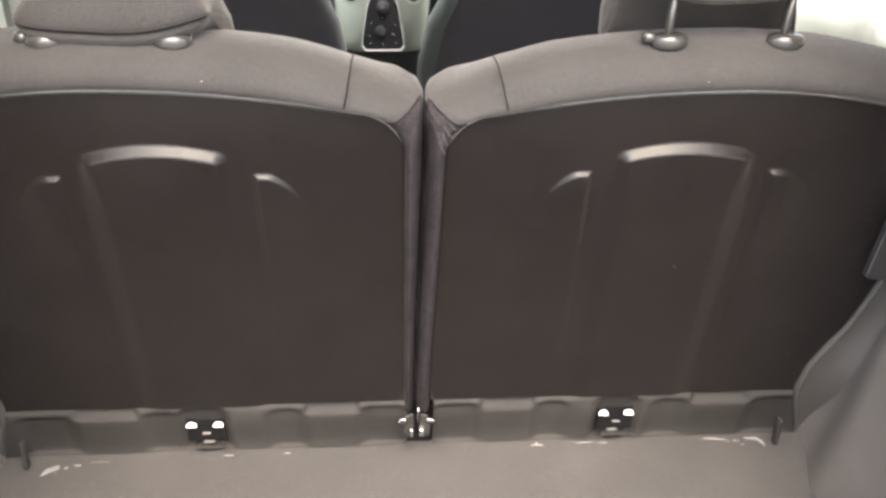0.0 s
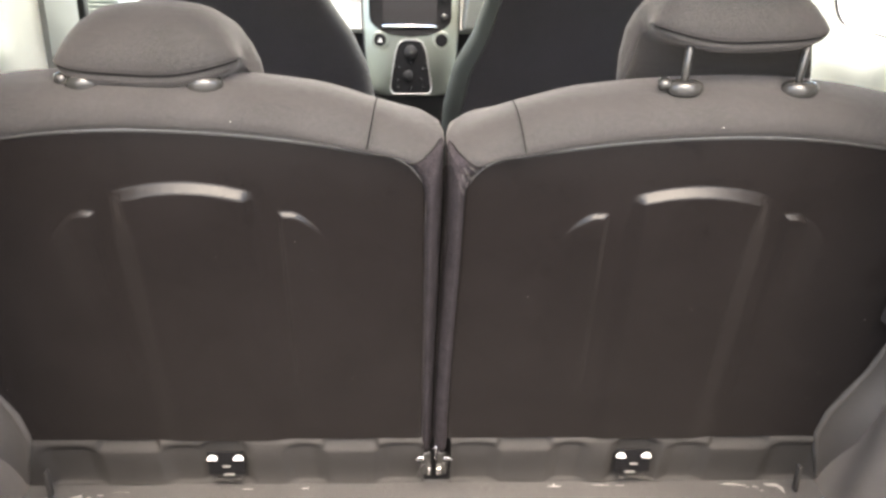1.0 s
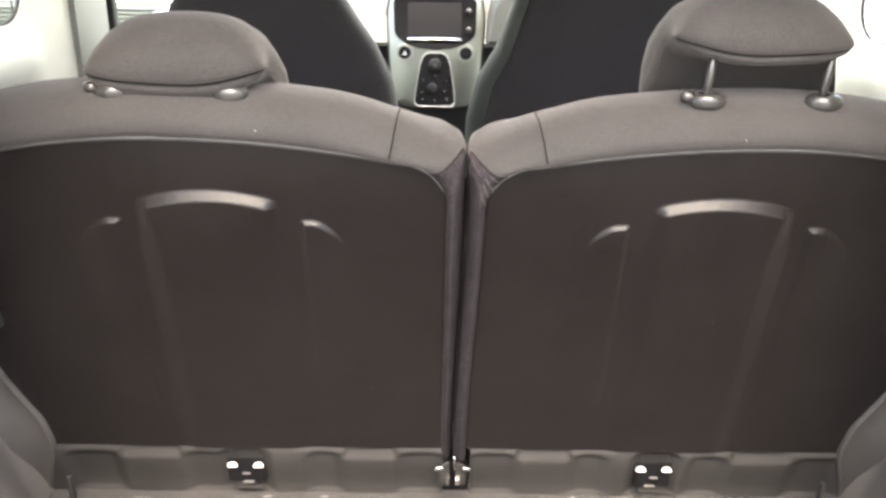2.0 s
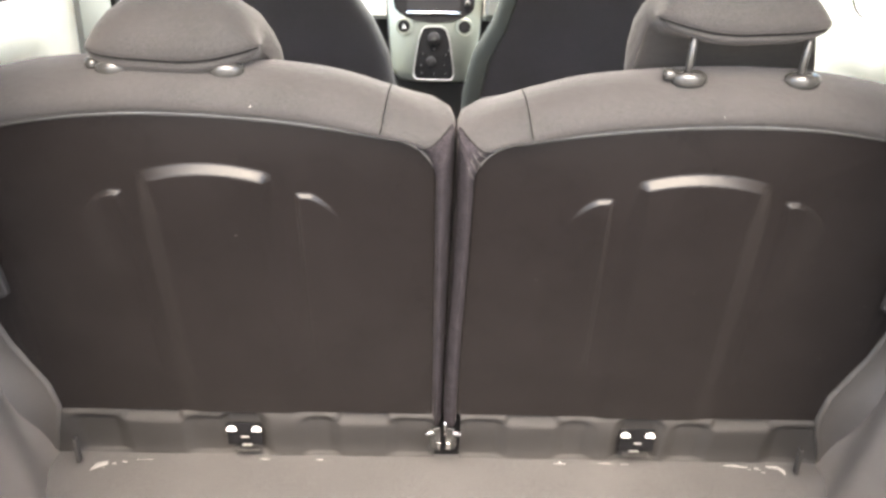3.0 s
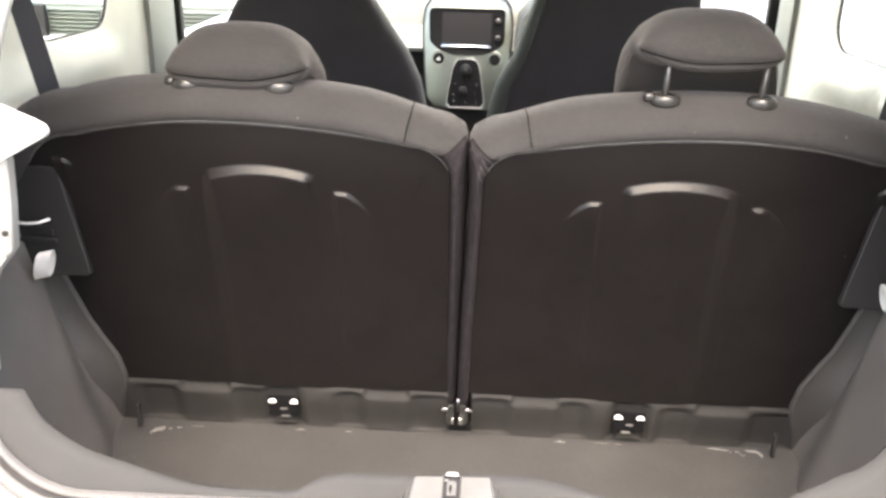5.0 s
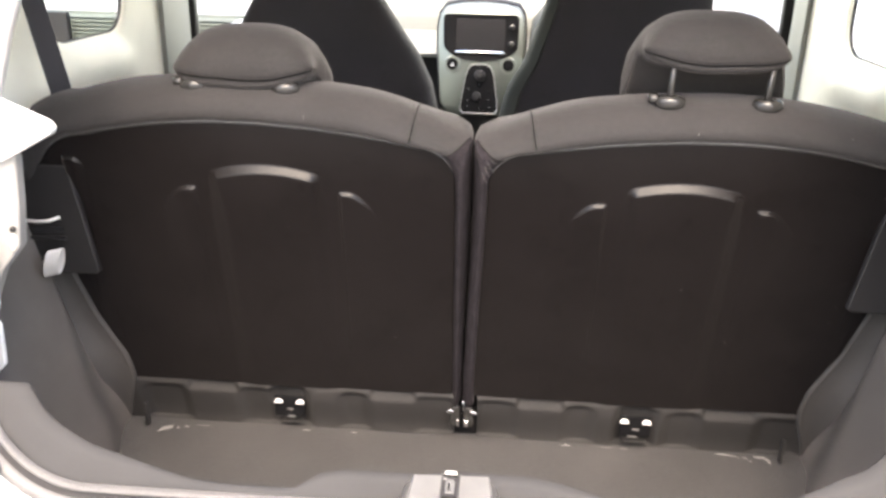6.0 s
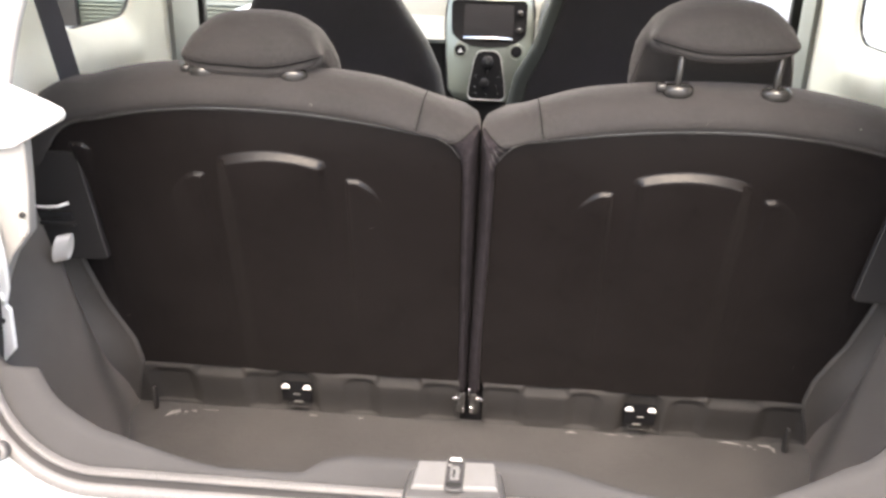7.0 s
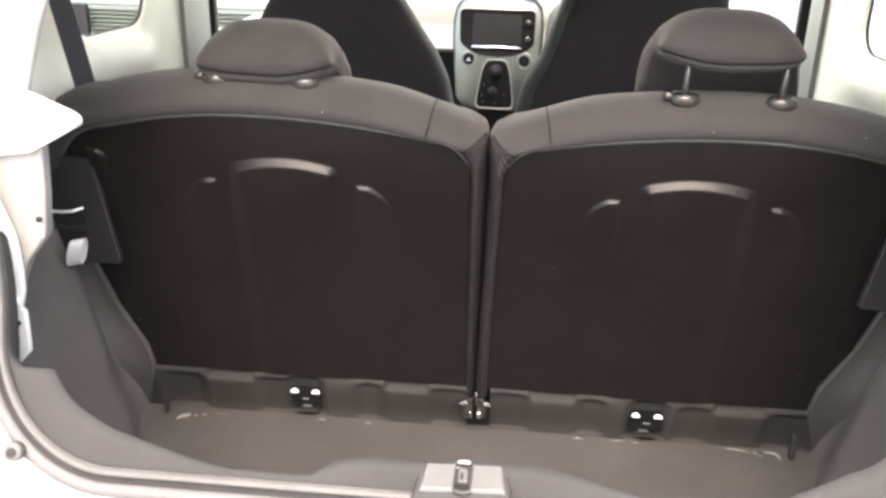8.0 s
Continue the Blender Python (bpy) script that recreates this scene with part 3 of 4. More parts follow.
plate("catch_plate", [(-0.0045, -0.5090), (0.0058, -0.5090), (0.0066, -0.4860), (0.0045, -0.4790), (-0.0030, -0.4790), (-0.0050, -0.4860)], 0.0025, FACE, cover, "worn grey catch", bevel=0.001, place=lambda a, b, c: on_cover(a, b, 0.0020 + c))
tube("striker", [on_cover(-0.0005, y, h) for y, h in ((-0.5060, 0.0035), (-0.5030, 0.0055), (-0.4930, 0.0055), (-0.4890, 0.0035))], 0.0015, POST, cover, "steel striker bar", sides=10)

# ---- boot floor and sides ----
floor = sheet("boot_floor", lambda a, b: (-0.68 + 1.36 * a, -0.475 + 0.495 * b, 0.0 + 0.0012 * math.sin(a * 21 + b * 9) * math.sin(b * 14)), 60, 40, CARPET)
tagged(floor, "grey-brown felt carpet on the flat boot floor", "boot floor", kind="structure")


def lining(s):
    foot = 0.575 if s < 0 else 0.549

    def wall(a, b):
        y = 0.02 - 0.47 * a
        z = 0.52 * b
        x = foot + 0.24 * z + 0.044 - 0.030 * step(0.08, 0.34, a + 0.25 * max(0.0, z - 0.14)) - 0.010 * step(0.20, 0.60, a) * step(0.42, 0.20, z + 0.3 * max(0.0, 0.45 - a))
        return (s * x, y - 0.20 * z * step(0.3, 0.0, a) + 0.10 * z * step(0.7, 1.0, a), z)
    sheet("side_panel", wall, 70, 44, TRIM, boot_lining, "dark grain plastic side panel over the wheel arch")
    # rolled flange beside the seat, falling back into a groove before the wheel arch
    def flange(a, b):
        z = 0.004 + 0.344 * a
        x = foot + float(np.interp(z, (0.0, 0.040, 0.072, 0.105, 0.150, 0.230, 0.310, 0.350), (0.050, 0.040, 0.028, 0.022, 0.027, 0.059, 0.078, 0.088)))
        y = 0.004 - 0.240 * (z - 0.05)
        turn = -0.5 * math.pi + 1.15 * math.pi * min(1.0, b / 0.45)
        out = max(0.0, (b - 0.45) / 0.55)
        r = 0.0062
        dx = -0.9 * r * math.sin(turn + 0.5 * math.pi) + 0.047 * out
        dy = -r * (1 - math.cos(turn + 0.5 * math.pi)) + 0.006 * math.sin(math.pi * out) - 0.024 * out
        return (s * (x + dx), y + dy, z)
    sheet("rolled_edge", flange, 44, 26, EDGE_TRIM_SHADED, boot_lining, "rolled plastic edge beside the seat")
    # moulded creases over the wheel arch
    for z0, z1, dy in ((0.196, 0.214, -0.155), (0.186, 0.200, -0.185))[:2 if s > 0 else 1]:
        tube("moulded_crease", [(s * (foot + 0.24 * (z0 + (z1 - z0) * k / 7) + 0.0255 - 0.0006 * (k - 3.5) ** 2 * 0.1), dy + 0.030 * k / 7, z0 + (z1 - z0) * math.sin(k / 7 * 1.5)) for k in range(8)], 0.0011, TRIM, boot_lining, sides=6)
    # small upright clip at the floor corner
    box("corner_clip", (s * foot - 0.003, -0.030, 0.006), (s * foot + 0.003, -0.018, 0.052), FOOT, boot_lining, bevel=0.002)


lining(-1)
lining(1)


def shelf_flap(s):
    t = thing("shelf_support", "black plastic shelf support flap with steel hook beside the seat", "shelf support", "shelf supports", at=(s * 0.65, -0.11, 0.42))
    off = 0.014 if s > 0 else 0.0
    edge = [(s * (x - off), z) for x, z in ((0.6105, 0.497), (0.6115, 0.505), (0.616, 0.511), (0.625, 0.514), (0.735, 0.516), (0.735, 0.335), (0.590, 0.338), (0.5825, 0.343))]
    flap = plate("flap", edge, 0.012, BLACK, t, "matt black flap", bevel=0.003, place=lambda a, b, c: (a, -0.116 + c, b))
    box("slot", (min(s * 0.632, s * 0.73), -0.1175, 0.404), (max(s * 0.632, s * 0.73), -0.114, 0.416), GLOSS, flap, bevel=0.001)
    box("slot_lip", (min(s * 0.628, s * 0.73), -0.122, 0.394), (max(s * 0.628, s * 0.73), -0.112, 0.400), BLACK, flap, bevel=0.002)
    tube("hook", [(s * (x - off), y, z) for x, y, z in ((0.744, -0.118, 0.433), (0.700, -0.133, 0.431), (0.662, -0.135, 0.4295), (0.645, -0.132, 0.4305), (0.631, -0.124, 0.4345))], 0.0026, STEEL, t, "bright steel hook")
    return t


def strap_loop(s):
    t = thing("strap_loop", "pale grey webbing loop hanging from the shelf support", "strap", "strap loops", at=(s * 0.655, -0.125, 0.35))
    verts = []
    for k in range(20):
        a = k / 20 * math.tau
        y, z = -0.135 + 0.011 * math.cos(a) - 0.006 * math.sin(a), 0.363 + 0.0235 * math.sin(a)
        for w in (-0.011, 0.011):
            verts.append((s * ((0.632 if s > 0 else 0.645) - 0.008 * math.sin(a)) + s * w * 0.74, y - 0.66 * w, z))
    solid("webbing", verts, grid_faces(20, 2, wrap_u=True), STRAP, t, thick=0.0025)
    return t


for s in (-1, 1):
    shelf_flap(s)
    strap_loop(s)

# ---- body metal beside the opening ----
for s in (-1, 1):
    edge = [(s * x, z) for x, z in ((0.70, 0.60), (0.545, 0.598), (0.549, 0.54), (0.556, 0.479), (0.585, 0.444), (0.605, 0.40), (0.70, 0.40))]
    plate("inner_quarter_metal", edge, 0.02, INNER_PAINT_SHADED, body, "white painted inner metal, coloured darker for shade", bevel=0.004, place=lambda a, b, c: (a, -0.362 + c, b))
    edge = [(s * x, z) for x, z in ((0.70, 0.59), (0.635, 0.575), (0.607, 0.535), (0.597, 0.506), (0.590, 0.484), (0.588, 0.461), (0.587, 0.437), (0.5885, 0.405), (0.596, 0.381), (0.591, 0.375), (0.592, 0.343), (0.5935, 0.317), (0.631, 0.275), (0.70, 0.22))]
    plate("tail_flange", edge, 0.008, WHITE, body, "white painted flange ending in a point", bevel=0.002, place=lambda a, b, c: (a, -0.378 + c, b))
    tube("flange_slot", [(s * 0.599, -0.379, 0.400), (s * 0.597, -0.379, 0.385)], 0.003, CREAM, body)
    disc("flange_bolt", (s * 0.603, -0.378, 0.360), (0, -1, 0), 0.004, 0.003, GUIDE, body)
    tube("press_mark", [(s * 0.562, -0.363, 0.495), (s * 0.565, -0.363, 0.475)], 0.003, CREAM, body)
    wedge = [(s * x, z) for x, z in ((0.70, 0.73), (0.575, 0.678), (0.553, 0.666), (0.505, 0.646), (0.494, 0.640), (0.490, 0.634), (0.492, 0.627), (0.555, 0.592), (0.60, 0.586), (0.70, 0.585))]
    plate("pillar_cap", wedge, 0.02, WHITE, body, "white pointed pillar cap", bevel=0.006, place=lambda a, b, c: (a, -0.372 + c, b))
    edge = [(s * x, z) for x, z in ((0.78, 0.66), (0.556, 0.660), (0.550, 0.680), (0.529, 0.741), (0.514, 0.775), (0.488, 0.840), (0.470, 0.90), (0.465, 1.02), (0.78, 1.02))]
    plate("pillar_flange", edge, 0.016, PILLAR_PAINT_SHADED, body, "white painted pillar edge, coloured darker for shade", bevel=0.007, place=lambda a, b, c: (a, -0.362 + c, b))
    disc("screw", (s * 0.561, -0.362, 0.503), (0, -1, 0), 0.004, 0.004, GUIDE, body)
    disc("rubber_stop", (s * 0.545, -0.512, 0.257), (s * -0.1, -1, 0.4), 0.012, 0.014, RUBBER, body, "grey rubber stop")
    disc("stop_core", (s * 0.5437, -0.5245, 0.2622), (s * -0.1, -1, 0.4), 0.006, 0.0025, RUBBER_DARK, body)

# ---- cabin sides ----
cabin = thing("cabin_trim", "pale cream inner trim of the car cabin", "cabin trim", kind="structure", at=(0, 0.5, 0.3))


def cabin_side(s, x0, win, start, low, pillar, door_post):
    """Quarter panel with window, door panel and pillars on one side; start: where the moulding begins to curve in, low: its height over the seat shoulder."""
    y0, y1, zb = win
    cy, cz = 0.5 * (y0 + y1), 0.84

    def surface(y, z):
        """Distance of the moulding from the car's middle."""
        under = step(pillar[0] - 0.085, y1 - 0.07, y) * step(start - 0.155, start - 0.035, y)
        ledge = -0.026 * step(zb + 0.005, zb - 0.085, z) + 0.050 * step(zb - 0.055, zb - 0.15, z)
        ahead = -0.03 * max(0.0, (y - start) / (pillar[0] - start)) ** 2
        k = min(1.0, max(0.0, (y + 0.40) / (y0 + 0.40)))
        behind = 0.018 * math.sin(math.pi * min(1.0, k * 1.05)) ** 2 if y < y0 else 0.0
        return x0 + 0.015 + ledge * under + ahead + behind

    # one moulding round the window opening, with a reveal; its outer edge: roof, rear pillar, seat shoulder, floor, door pillar
    hole = rounded(y0, y1, zb, 1.02, 0.064, 9)
    ring, bounds = [], [(pillar[0] + 0.003, 1.04), (-0.40, 1.04), (-0.40, low), (start - 0.005, low), (start, -0.10), (pillar[0] + 0.003, -0.10)]
    for a, b in zip(hole, hole[1:] + hole[:1]):
        n = 8 if math.dist(a, b) > 0.05 else 1
        ring += [(a[0] + (b[0] - a[0]) * k / n, a[1] + (b[1] - a[1]) * k / n) for k in range(n)]

    def outer(y, z):
        dy, dz = y - cy, z - cz
        best = 9.0
        for (ay, az), (by, bz) in zip(bounds, bounds[1:] + bounds[:1]):
            ey, ez = by - ay, bz - az
            det = dy * ez - dz * ey
            if abs(det) > 1e-9:
                f, g = ((ay - cy) * ez - (az - cz) * ey) / det, ((ay - cy) * dz - (az - cz) * dy) / det
                if f > 0.99 and -1e-6 <= g <= 1 + 1e-6:
                    best = min(best, f)
        return cy + dy * best, cz + dz * best
    loops = [[(s * (surface(y, z) + 0.008), y, z) for y, z in ring]]
    for k in range(31):
        f = k / 30
        loop = []
        for y, z in ring:
            oy, oz = outer(y, z)
            qy, qz = y + (oy - y) * f, z + (oz - z) * f
            loop.append((s * (surface(qy, qz) + 0.003 * step(0.03, 0.0, f)), qy, qz))
        loops.append(loop)
    solid("quarter_panel", [p for loop in loops for p in loop], grid_faces(len(loops), len(ring), wrap_v=True), CREAM, cabin, "pale cream quarter panel moulded round the window", thick=0.003)

    def post(a, b):
        return (s * (x0 - 0.018 + pillar[2] * a - 0.012 * math.sin(math.pi * a)), pillar[0] + pillar[1] * a, -0.1 + 1.14 * b)
    sheet("pillar_trim", post, 14, 6, GREY_TRIM, cabin, "grey pillar trim", thick=0.02)
    tube("window_seal", [(s * (surface(y, z) + 0.007), y, z) for y, z in ring], 0.0042, RUBBER_DARK, cabin, "dark window seal", closed=True, sides=6, ref=(1, 0, 0))
    pane = plate("window_pane", [(y0, zb), (y1, zb), (y1, 1.02), (y0, 1.02)], 0.004, GLASS, cabin, "clear quarter window pane", place=lambda a, b, c: (s * (x0 + 0.022 + c), a, b))
    pane.visible_shadow = False
    # door
    box("door_panel", (min(s * x0, s * (x0 + 0.06)), door_post[2] + 0.022, -0.2), (max(s * x0, s * (x0 + 0.06)), 1.75, 0.56), CREAM, cabin, "pale door panel", bevel=0.012)
    box("door_post", (min(s * door_post[0], s * door_post[1]), door_post[2], -0.2), (max(s * door_post[0], s * door_post[1]), door_post[2] + 0.027, 1.04), BLACK, cabin, "black door post seal", bevel=0.006)
    # outer skin
    box("outer_skin", (min(s * (x0 + 0.07), s * (x0 + 0.10)), -0.3, -0.35), (max(s * (x0 + 0.07), s * (x0 + 0.10)), 2.0, 0.55), WHITE, body, bevel=0.01)


cabin_side(-1, 0.744, (0.150, 0.440, 0.647), 0.116, 0.525, (0.577, 0.303, 0.053), (0.755, 0.788, 0.882))
cabin_side(1, 0.744, (0.244, 0.567, 0.627), 0.261, 0.500, (0.745, 0.357, 0.084), (0.773, 0.822, 1.103))

# roof, cabin floor and bulkhead
box("roof", (-0.80, -0.20, 1.045), (0.80, 1.12, 1.085), HEADLINER, body, "pale cloth roof lining", bevel=0.01)
cabin_floor = box("cabin_floor", (-0.82, 0.03, -0.28), (0.82, 2.0, -0.24), BLACK, bevel=0)
tagged(cabin_floor, "dark cabin floor mat area", "floor", kind="structure")
box("bulkhead", (-0.82, 1.95, -0.28), (0.82, 2.0, 0.50), BLACK, cabin, bevel=0)


# ---- seat belts ----
def belt(s, pts, width):
    t = thing("seat_belt", "black webbing seat belt coming down beside the pillar", "seat belt", "seat belts", at=pts[-1])
    v = []
    for (x, y, z) in pts:
        v += [(x - width / 2, y, z), (x + width / 2, y + 0.012, z + 0.004)]
    solid("webbing", v, grid_faces(len(pts), 2), BELT, t, thick=0.002)


belt(-1, [(-0.716, -0.025, 0.90), (-0.685, -0.02, 0.735), (-0.662, -0.018, 0.61), (-0.645, -0.015, 0.50)], 0.030)
belt(1, [(0.668, -0.025, 0.90), (0.648, -0.02, 0.735), (0.632, -0.018, 0.61), (0.620, -0.015, 0.50)], 0.037)


# ---- front seats ----
def front_seat(cx, wide, low, label):
    t = thing("front_seat", label, "car seat", "front seats", at=(cx, 0.75, -0.2))
    prof = [(-0.20, 0.20, 0.12), (0.10, 0.245, 0.12), (0.30, 0.255, 0.115), (0.42, 0.25, 0.105), (0.50, 0.235, 0.10), (0.57, 0.205, 0.09), (0.63, 0.170 * (0.4 + 0.6 * wide), 0.08), (0.70, 0.146 * wide, 0.075), (0.78, 0.138 * wide, 0.07), (0.86, 0.128 * wide, 0.065), (0.91, 0.105, 0.05), (0.93, 0.06, 0.03)]
    loops = []
    for z, hw, d in prof:
        bulge = low * step(0.05, 0.35, z) * step(0.72, 0.60, z)
        y = 0.83 - 0.22 * (z - 0.1)
        loop = []
        for k in range(28):
            a = k * math.tau / 28
            c, q = math.cos(a), math.sin(a)
            loop.append((cx + (0.12 * (wide - 1) * step(0.45, 0.75, z)) - (bulge if cx > 0 else 0) + (hw + bulge) * math.copysign(abs(c) ** 0.55, c), y + d * math.copysign(abs(q) ** 0.7, q), z))
        loops.append(loop)
    rings("backrest", loops, DARK_FABRIC, t, "dark fabric high back")
    if cx > 0:
        near = [[Vector((p[0] - 0.004, p[1], p[2])) for p in loop[12:18]] for loop in loops[:10]]
        solid("side_bolster", [p for loop in near for p in loop], grid_faces(len(near), 6), BOLSTER, t, "grey-green vinyl side bolster", thick=0.006)
    rings("seat_cushion", [[(cx + x * k, 1.12 + y * k, z) for x, y in rounded(-0.25, 0.25, -0.26, 0.26, 0.08)] for k, z in ((0.95, -0.20), (1, -0.16), (1, -0.06), (0.9, -0.02))], DARK_FABRIC, t)
    return t


front_seat(-0.392, 1.0, 0.026, "dark fabric front passenger seat with built-in headrest")
front_seat(0.285, 1.24, 0.0, "dark fabric front seat with built-in headrest and wide bolster")

# ---- dashboard ----
dash = thing("dashboard", "pale grey dashboard across the car", "dashboard", kind="", at=(0, 1.7, 0.4))


def dash_face(a, b):
    x = -0.74 + 1.44 * a
    k = b * 7
    prof = [(1.60, 0.440), (1.59, 0.451), (1.605, 0.470), (1.652, 0.508), (1.666, 0.517), (1.672, 0.57), (1.70, 0.637), (2.10, 0.70)]
    i = min(6, int(k))
    f = k - i
    y, z = (prof[i][j] + (prof[i + 1][j] - prof[i][j]) * f for j in (0, 1))
    return (x, y + 0.05 * (2 * a - 1) ** 2, z)


sheet("dash_shell", dash_face, 30, 29, DASH, dash, "two-tone pale dash shell", thick=0.006)
box("lower_dash", (-0.74, 1.70, 0.10), (0.70, 1.76, 0.45), BLACK, dash, "black lower dash", bevel=0.01)
box("dash_top", (-0.74, 1.95, 0.690), (0.70, 2.30, 0.704), BLACK, dash, "dark dash top", bevel=0.004)

cowl = [[(0.30 + (x - 0.30) * k, y, z0 + (z - 0.46) * k) for x, z in ((0.11, 0.46), (0.125, 0.56), (0.17, 0.615), (0.30, 0.635), (0.43, 0.615), (0.475, 0.56), (0.49, 0.46))] for k, y, z0 in ((0.98, 1.54, 0.46), (1.0, 1.555, 0.46), (1.0, 1.70, 0.47), (0.96, 1.90, 0.50))]
rings("instrument_cowl", cowl, COWL, dash, "grey instrument cowl on the driver's side", bevel=0.006)

console = thing("centre_console", "silver centre console with touch screen and climate panel", "console", at=(-0.05, 1.56, 0.3))


def con(x, z, out=0.0):
    """On the console's sloping face."""
    return Vector((-0.043 + x, 1.575 + 0.22 * (z - 0.42) - out, z))


def console_outline(k):
    left = [(-0.070, 0.262), (-0.105, 0.268), (-0.130, 0.30), (-0.139, 0.40), (-0.143, 0.47), (-0.144, 0.53), (-0.137, 0.580), (-0.118, 0.606), (-0.07, 0.616), (0.0, 0.620)]
    full = left + [(-x, z) for x, z in left[::-1][1:]]
    return [(x * k, 0.42 + (z - 0.42) * k) for x, z in full]


rings("console_side", [[con(x, z, o) for x, z in console_outline(k)] for k, o in ((1.05, -0.16), (1.045, -0.012), (1.03, -0.004))], BLACK, console, "dark side of the console")
rings("console_shell", [[con(x, z, o) for x, z in console_outline(k)] for k, o in ((1.0, -0.006), (1.01, 0.004), (0.995, 0.013), (0.96, 0.020))], SILVER, console, "silver-grey plastic shell", bevel=0.0)
bez = [(-0.112, 0.583), (0.106, 0.584), (0.116, 0.580), (0.121, 0.569), (0.120, 0.490), (0.117, 0.477), (0.106, 0.464), (0.085, 0.451), (0.05, 0.440), (0.0, 0.435), (-0.05, 0.440), (-0.085, 0.451), (-0.106, 0.464), (-0.119, 0.477), (-0.123, 0.490), (-0.126, 0.567), (-0.122, 0.578)]
bezel = rings("screen_bezel", [[con(x * k, 0.52 + (z - 0.52) * k, o) for x, z in bez] for k, o in ((1.03, 0.015), (1.0, 0.026), (0.95, 0.024))], MATT, console, "black bezel", bevel=0.002)
rings("screen", [[con(x, z, o) for x, z in rounded(-0.084, 0.078, 0.474, 0.570, 0.004)] for o in (0.022, 0.0265)], SCREEN, bezel, "unlit grey touch screen", smooth=False)
rings("screen_chrome_edge", [[con(x, z, o) for x, z in rounded(-0.086, 0.080, 0.4615, 0.4705, 0.003)] for o in (0.022, 0.029)], CHROME, bezel, "bright strip under the screen")
for z in (0.545, 0.492):
    disc("screen_knob", con(0.099, z, 0.024), (0, -1, 0.22), 0.011, 0.012, GUIDE, bezel, "black knob", dome=0.15)
for x, n in ((-0.092, "hazard_switch"), (0.092, "air_outlet")):
    ring = disc("outlet_ring", con(x, 0.425, 0.008), (0, -1, 0.22), 0.027, 0.015, SILVER, console, "silver ring", sides=24)
    disc(n, con(x, 0.425, 0.020), (0, -1, 0.22), 0.0185, 0.006, MATT, ring, sides=24)
    tube("bright_rim", [con(x + 0.0235 * math.cos(k * math.tau / 28), 0.425 + 0.0235 * math.sin(k * math.tau / 28), 0.0232) for k in range(28)], 0.0022, SILVER, ring, closed=True, ref=(0, 1, 0))
tri = [con(-0.092 + 0.009 * math.cos(radians(90 + 120 * k)), 0.424 + 0.009 * math.sin(radians(90 + 120 * k)), 0.0275) for k in range(3)]
rings("hazard_mark", [tri, [p + Vector((0, -0.001, 0)) for p in tri]], LIGHT_MARK, console, "pale hazard triangle", smooth=False)
cl = [(-0.038, 0.424), (-0.031, 0.433), (-0.018, 0.438), (0.018, 0.438), (0.031, 0.433), (0.038, 0.424), (0.046, 0.400), (0.060, 0.310), (0.062, 0.285), (0.052, 0.272), (-0.052, 0.272), (-0.062, 0.285), (-0.060, 0.310), (-0.046, 0.400)]
cl = [(x, 0.272 + 0.93 * (z - 0.272)) for x, z in cl]
rings("climate_frame", [[con(x * k, 0.35 + (z - 0.35) * k, o) for x, z in cl] for k, o in ((1.025, 0.012), (1.022, 0.0265), (1.0, 0.024))], STEEL, console, "bright frame", bevel=0.0015)
climate = rings("climate_panel", [[con(x * 0.98, 0.35 + (z - 0.35) * 0.98, o) for x, z in cl] for o in (0.022, 0.0255)], MATT, console, "black climate panel", smooth=False)
disc("temperature_dial", con(0.0, 0.392, 0.025), (0, -1, 0.22), 0.019, 0.018, BLACK, climate, "black dial with bright cap", dome=0.1)
disc("dial_cap", con(0.0, 0.392, 0.043), (0, -1, 0.22), 0.006, 0.005, POST, climate, dome=0.2)
disc("fan_dial", con(-0.008, 0.325, 0.025), (0, -1, 0.22), 0.015, 0.013, BLACK, climate, dome=0.1)
for x, z in ((-0.036, 0.348), (0.0, 0.362), (0.036, 0.345), (0.045, 0.358), (-0.040, 0.312), (0.030, 0.316), (-0.038, 0.292), (0.036, 0.292), (0.0, 0.288)):
    disc("button", con(x, z, 0.025), (0, -1, 0.22), 0.0055, 0.004, MATT, climate, sides=10)
    box("button_mark", con(x - 0.0015, z - 0.0008, 0.0300), con(x + 0.0015, z + 0.0008, 0.0290), LIGHT_MARK, climate, bevel=0)
box("console_foot", (-0.16, 1.60, -0.24), (0.075, 1.75, 0.275), BLACK, console, bevel=0.02)

# ---- outside ----
ground = sheet("ground", lambda a, b: (-400 + 800 * a, -400 + 800 * b, -0.54), 3, 3, ASPHALT)
tagged(ground, "pale worn concrete yard around the car", "ground", kind="structure")


# ---- crumbs along the seat foot ----
def shard(verts, faces, ring, height):
    base, n = len(verts), len(ring)
    verts += [(x, y, 0.0012) for x, y in ring]
    verts.append((sum(p[0] for p in ring) / n, sum(p[1] for p in ring) / n, 0.0012 + height))
    faces += [(base + k, base + (k + 1) % n, base + n) for k in range(n)] + [tuple(range(base, base + n))[::-1]]


rng = random.Random(3)
verts, faces = [], []
# torn flakes of dried mud in both corners
for ring in (((-0.5540, -0.0400), (-0.5300, -0.0244), (-0.5336, -0.0151), (-0.5499, -0.0220)), ((0.5085, -0.0010), (0.5120, -0.0065), (0.5290, -0.0100), (0.5345, -0.0260), (0.5370, -0.0120), (0.5300, -0.0010)), ((0.440, -0.0020), (0.480, -0.0075), (0.480, -0.0045), (0.455, 0.0015))):
    shard(verts, faces, ring, 0.0022)
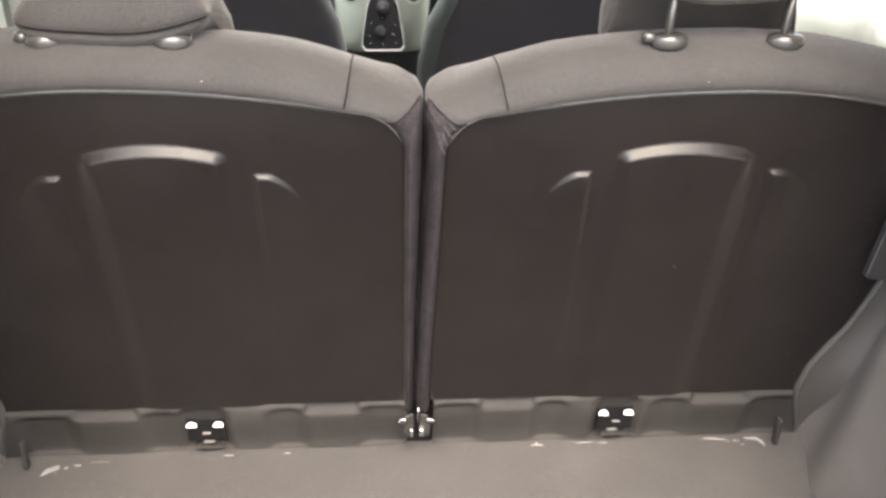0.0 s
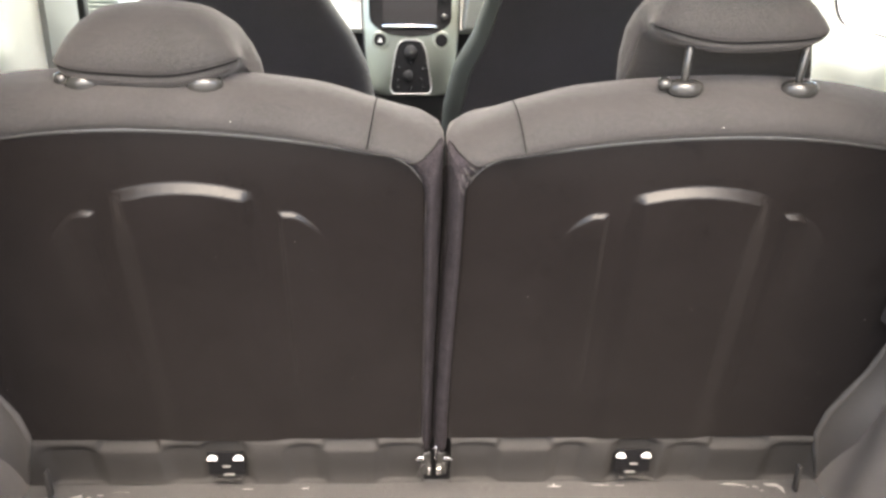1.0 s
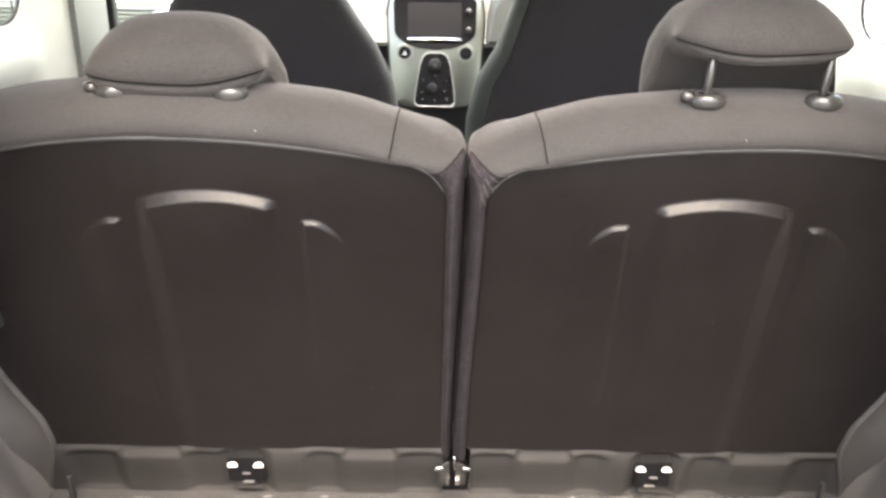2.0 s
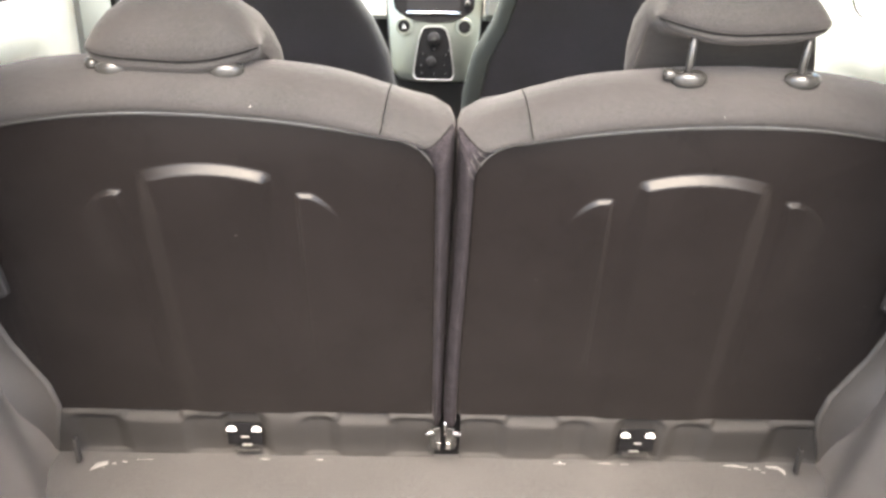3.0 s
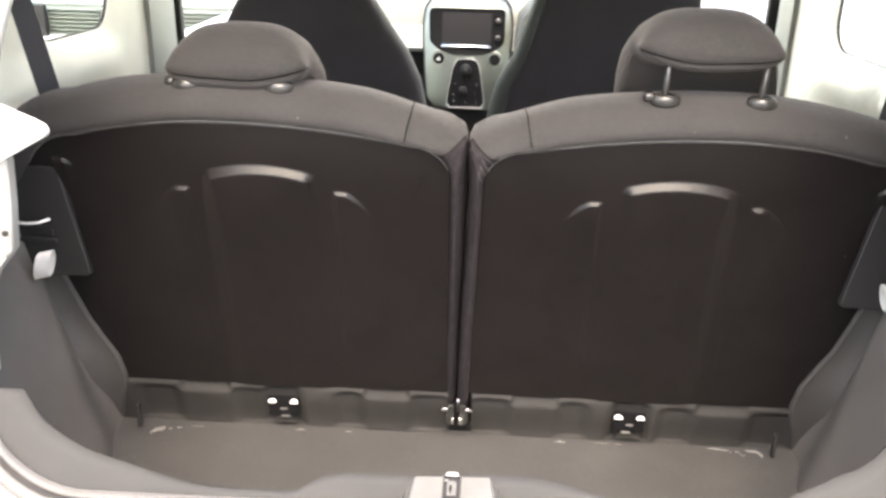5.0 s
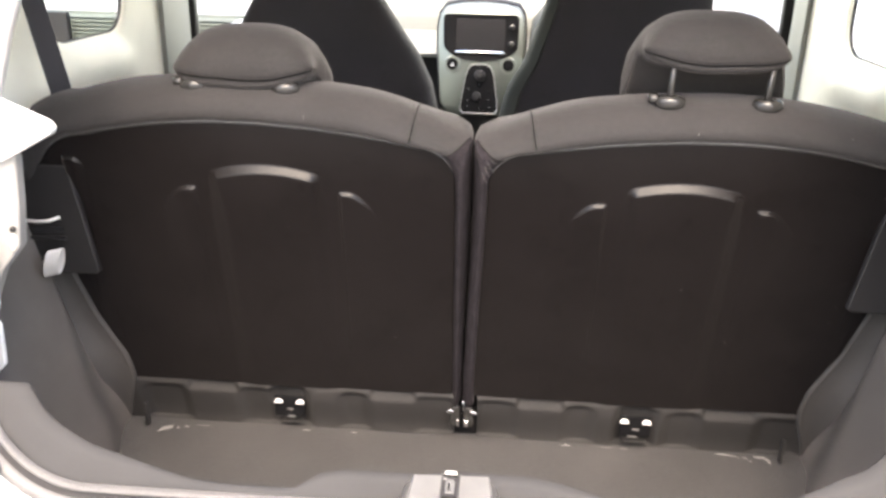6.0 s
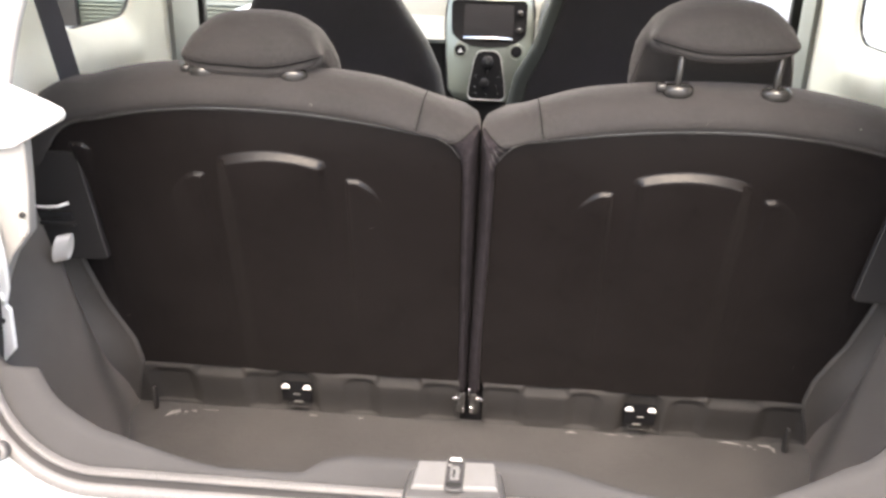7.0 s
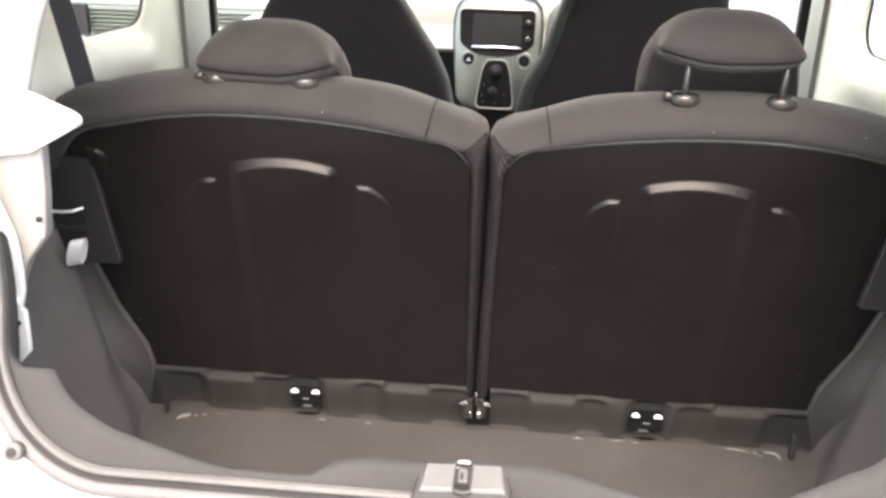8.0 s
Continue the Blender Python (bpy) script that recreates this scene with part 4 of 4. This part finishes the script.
# small crumbs: x, y, half length, half depth
for x, y, w, d in ((-0.5215, -0.0220, 0.0042, 0.0030), (-0.5065, -0.0170, 0.0058, 0.0024), (-0.5340, -0.0330, 0.0016, 0.0014), (-0.476, -0.0110, 0.0150, 0.0008), (-0.288, -0.0050, 0.0100, 0.0014), (-0.202, -0.0040, 0.0076, 0.0014),
                   (0.1805, -0.0040, 0.0110, 0.0022), (0.181, 0.0000, 0.0030, 0.0030), (0.252, -0.0020, 0.0170, 0.0007), (0.284, -0.0030, 0.0090, 0.0012), (0.4815, -0.0100, 0.0030, 0.0012), (0.4930, -0.0080, 0.0044, 0.0022), (0.5005, -0.0180, 0.0036, 0.0016), (0.497, -0.0120, 0.0020, 0.0010)):
    ring = [(x + w * math.cos(k * math.tau / 8) * rng.uniform(0.7, 1.1), y + d * math.sin(k * math.tau / 8) * rng.uniform(0.7, 1.1)) for k in range(8)]
    shard(verts, faces, ring, 0.0012)
tagged(solid("floor_dirt", verts, faces, MUD, smooth=False), "dried mud flakes and crumbs on the carpet along the seat foot", "dirt", kind="stuff")


# ---- outside, through the side windows ----
fence = thing("louvre_panel", "pale green metal louvre panel standing in the yard", "louvre panel", at=(-3.6, 6.0, -0.54))
box("post", (-5.6, 6.02, -0.54), (-5.54, 6.08, 0.06), SHUTTER, fence, bevel=0.004)
box("post", (-2.06, 6.02, -0.54), (-2.0, 6.08, 0.06), SHUTTER, fence, bevel=0.004)
box("screen_board", (-5.54, 6.09, -0.20), (-2.06, 6.12, 0.06), SHUTTER, fence, bevel=0.004)
box("dark_box", (-4.06, 5.96, -0.20), (-3.70, 6.02, 0.06), BLACK, fence, "dark grey meter box", bevel=0.01)
for k in range(7):
    z = -0.19 + k * 0.034
    solid("slat", [(-5.54, 6.03, z), (-2.06, 6.03, z), (-2.06, 6.07, z + 0.024), (-5.54, 6.07, z + 0.024)], [(0, 1, 2, 3)], SHUTTER, fence, smooth=False, thick=0.004)

car = thing("parked_car", "white hatchback parked across the yard with dark windows", "car", at=(3.1, 6.0, -0.54))
prof = [(-1.75, 0.10), (-1.85, 0.35), (-1.80, 0.62), (-1.70, 0.88), (-1.45, 0.95), (-1.15, 1.36), (-0.6, 1.46), (0.3, 1.44), (0.85, 1.02), (1.5, 0.86), (1.72, 0.66), (1.76, 0.40), (1.68, 0.16), (1.25, 0.13), (-1.2, 0.13)]
loops = []
for x, k in ((-0.80, 0.94), (-0.76, 1.0), (0.76, 1.0), (0.80, 0.94)):
    loops.append([(3.1 + x * (0.82 if z > 0.95 else 1.0), 6.0 + y * k, -0.54 + 0.5 + (z - 0.5) * k) for y, z in prof])
rings("body", loops, WHITE, car, "white painted body", bevel=0.02)
for x in (-1, 1):
    plate("side_window", [(-1.05, 0.98), (-0.95, 1.30), (-0.45, 1.38), (0.25, 1.36), (0.68, 1.02)], 0.02, GLOSS, car, "dark side window", place=lambda a, b, c: (3.1 + x * (0.76 - 0.35 * (b - 0.98) + c), 6.0 + a, -0.54 + b))
    for y in (-1.15, 1.15):
        wheel = disc("wheel", (3.1 + x * 0.70, 6.0 + y, -0.54 + 0.29), (x, 0, 0), 0.29, 0.12, BLACK, car, "black tyre", sides=28)
        disc("rim", (3.1 + x * 0.80, 6.0 + y, -0.54 + 0.29), (x, 0, 0), 0.19, 0.03, GREY_PAINT, wheel, "grey rim", sides=20)
    box("mirror", (3.1 + x * 0.88 - 0.09, 6.42, 0.42), (3.1 + x * 0.88 + 0.09, 6.52, 0.55), GREY_PAINT, car, "grey door mirror", bevel=0.02)

specks = random.Random(8)
pts, fcs = [], []
for sx in (-1, 1):
    for k in range(9):
        x, u = specks.uniform(0.06, 0.6), specks.uniform(0.08, 0.42)
        r = specks.uniform(0.0003, 0.0006)
        b0 = len(pts)
        w = 0.0022 + panel_relief(x, u)
        pts += [on_seat(sx * (x + r * a), u + r * b, w) for a, b in ((1, 0), (0, 1), (-1, 0), (0, -1))] + [on_seat(sx * x, u, w + r)]
        fcs += [(b0 + i, b0 + (i + 1) % 4, b0 + 4) for i in range(4)]
for x, u, w in ((0.312, crown(0.312) + 0.017, 0.0098), (0.52, crown(0.52) + 0.03, 0.0035), (-0.24, crown(0.24) + 0.02, 0.0092)):
    b0, r = len(pts), 0.0007
    pts += [on_seat(x + r * a, u + r * b, w) for a, b in ((1, 0), (0, 1), (-1, 0), (0, -1))] + [on_seat(x, u, w + r)]
    fcs += [(b0 + i, b0 + (i + 1) % 4, b0 + 4) for i in range(4)]
tagged(solid("lint", pts, fcs, STRAP, smooth=False), "tiny pale lint specks clinging to the dark seat panels", "lint", kind="stuff")
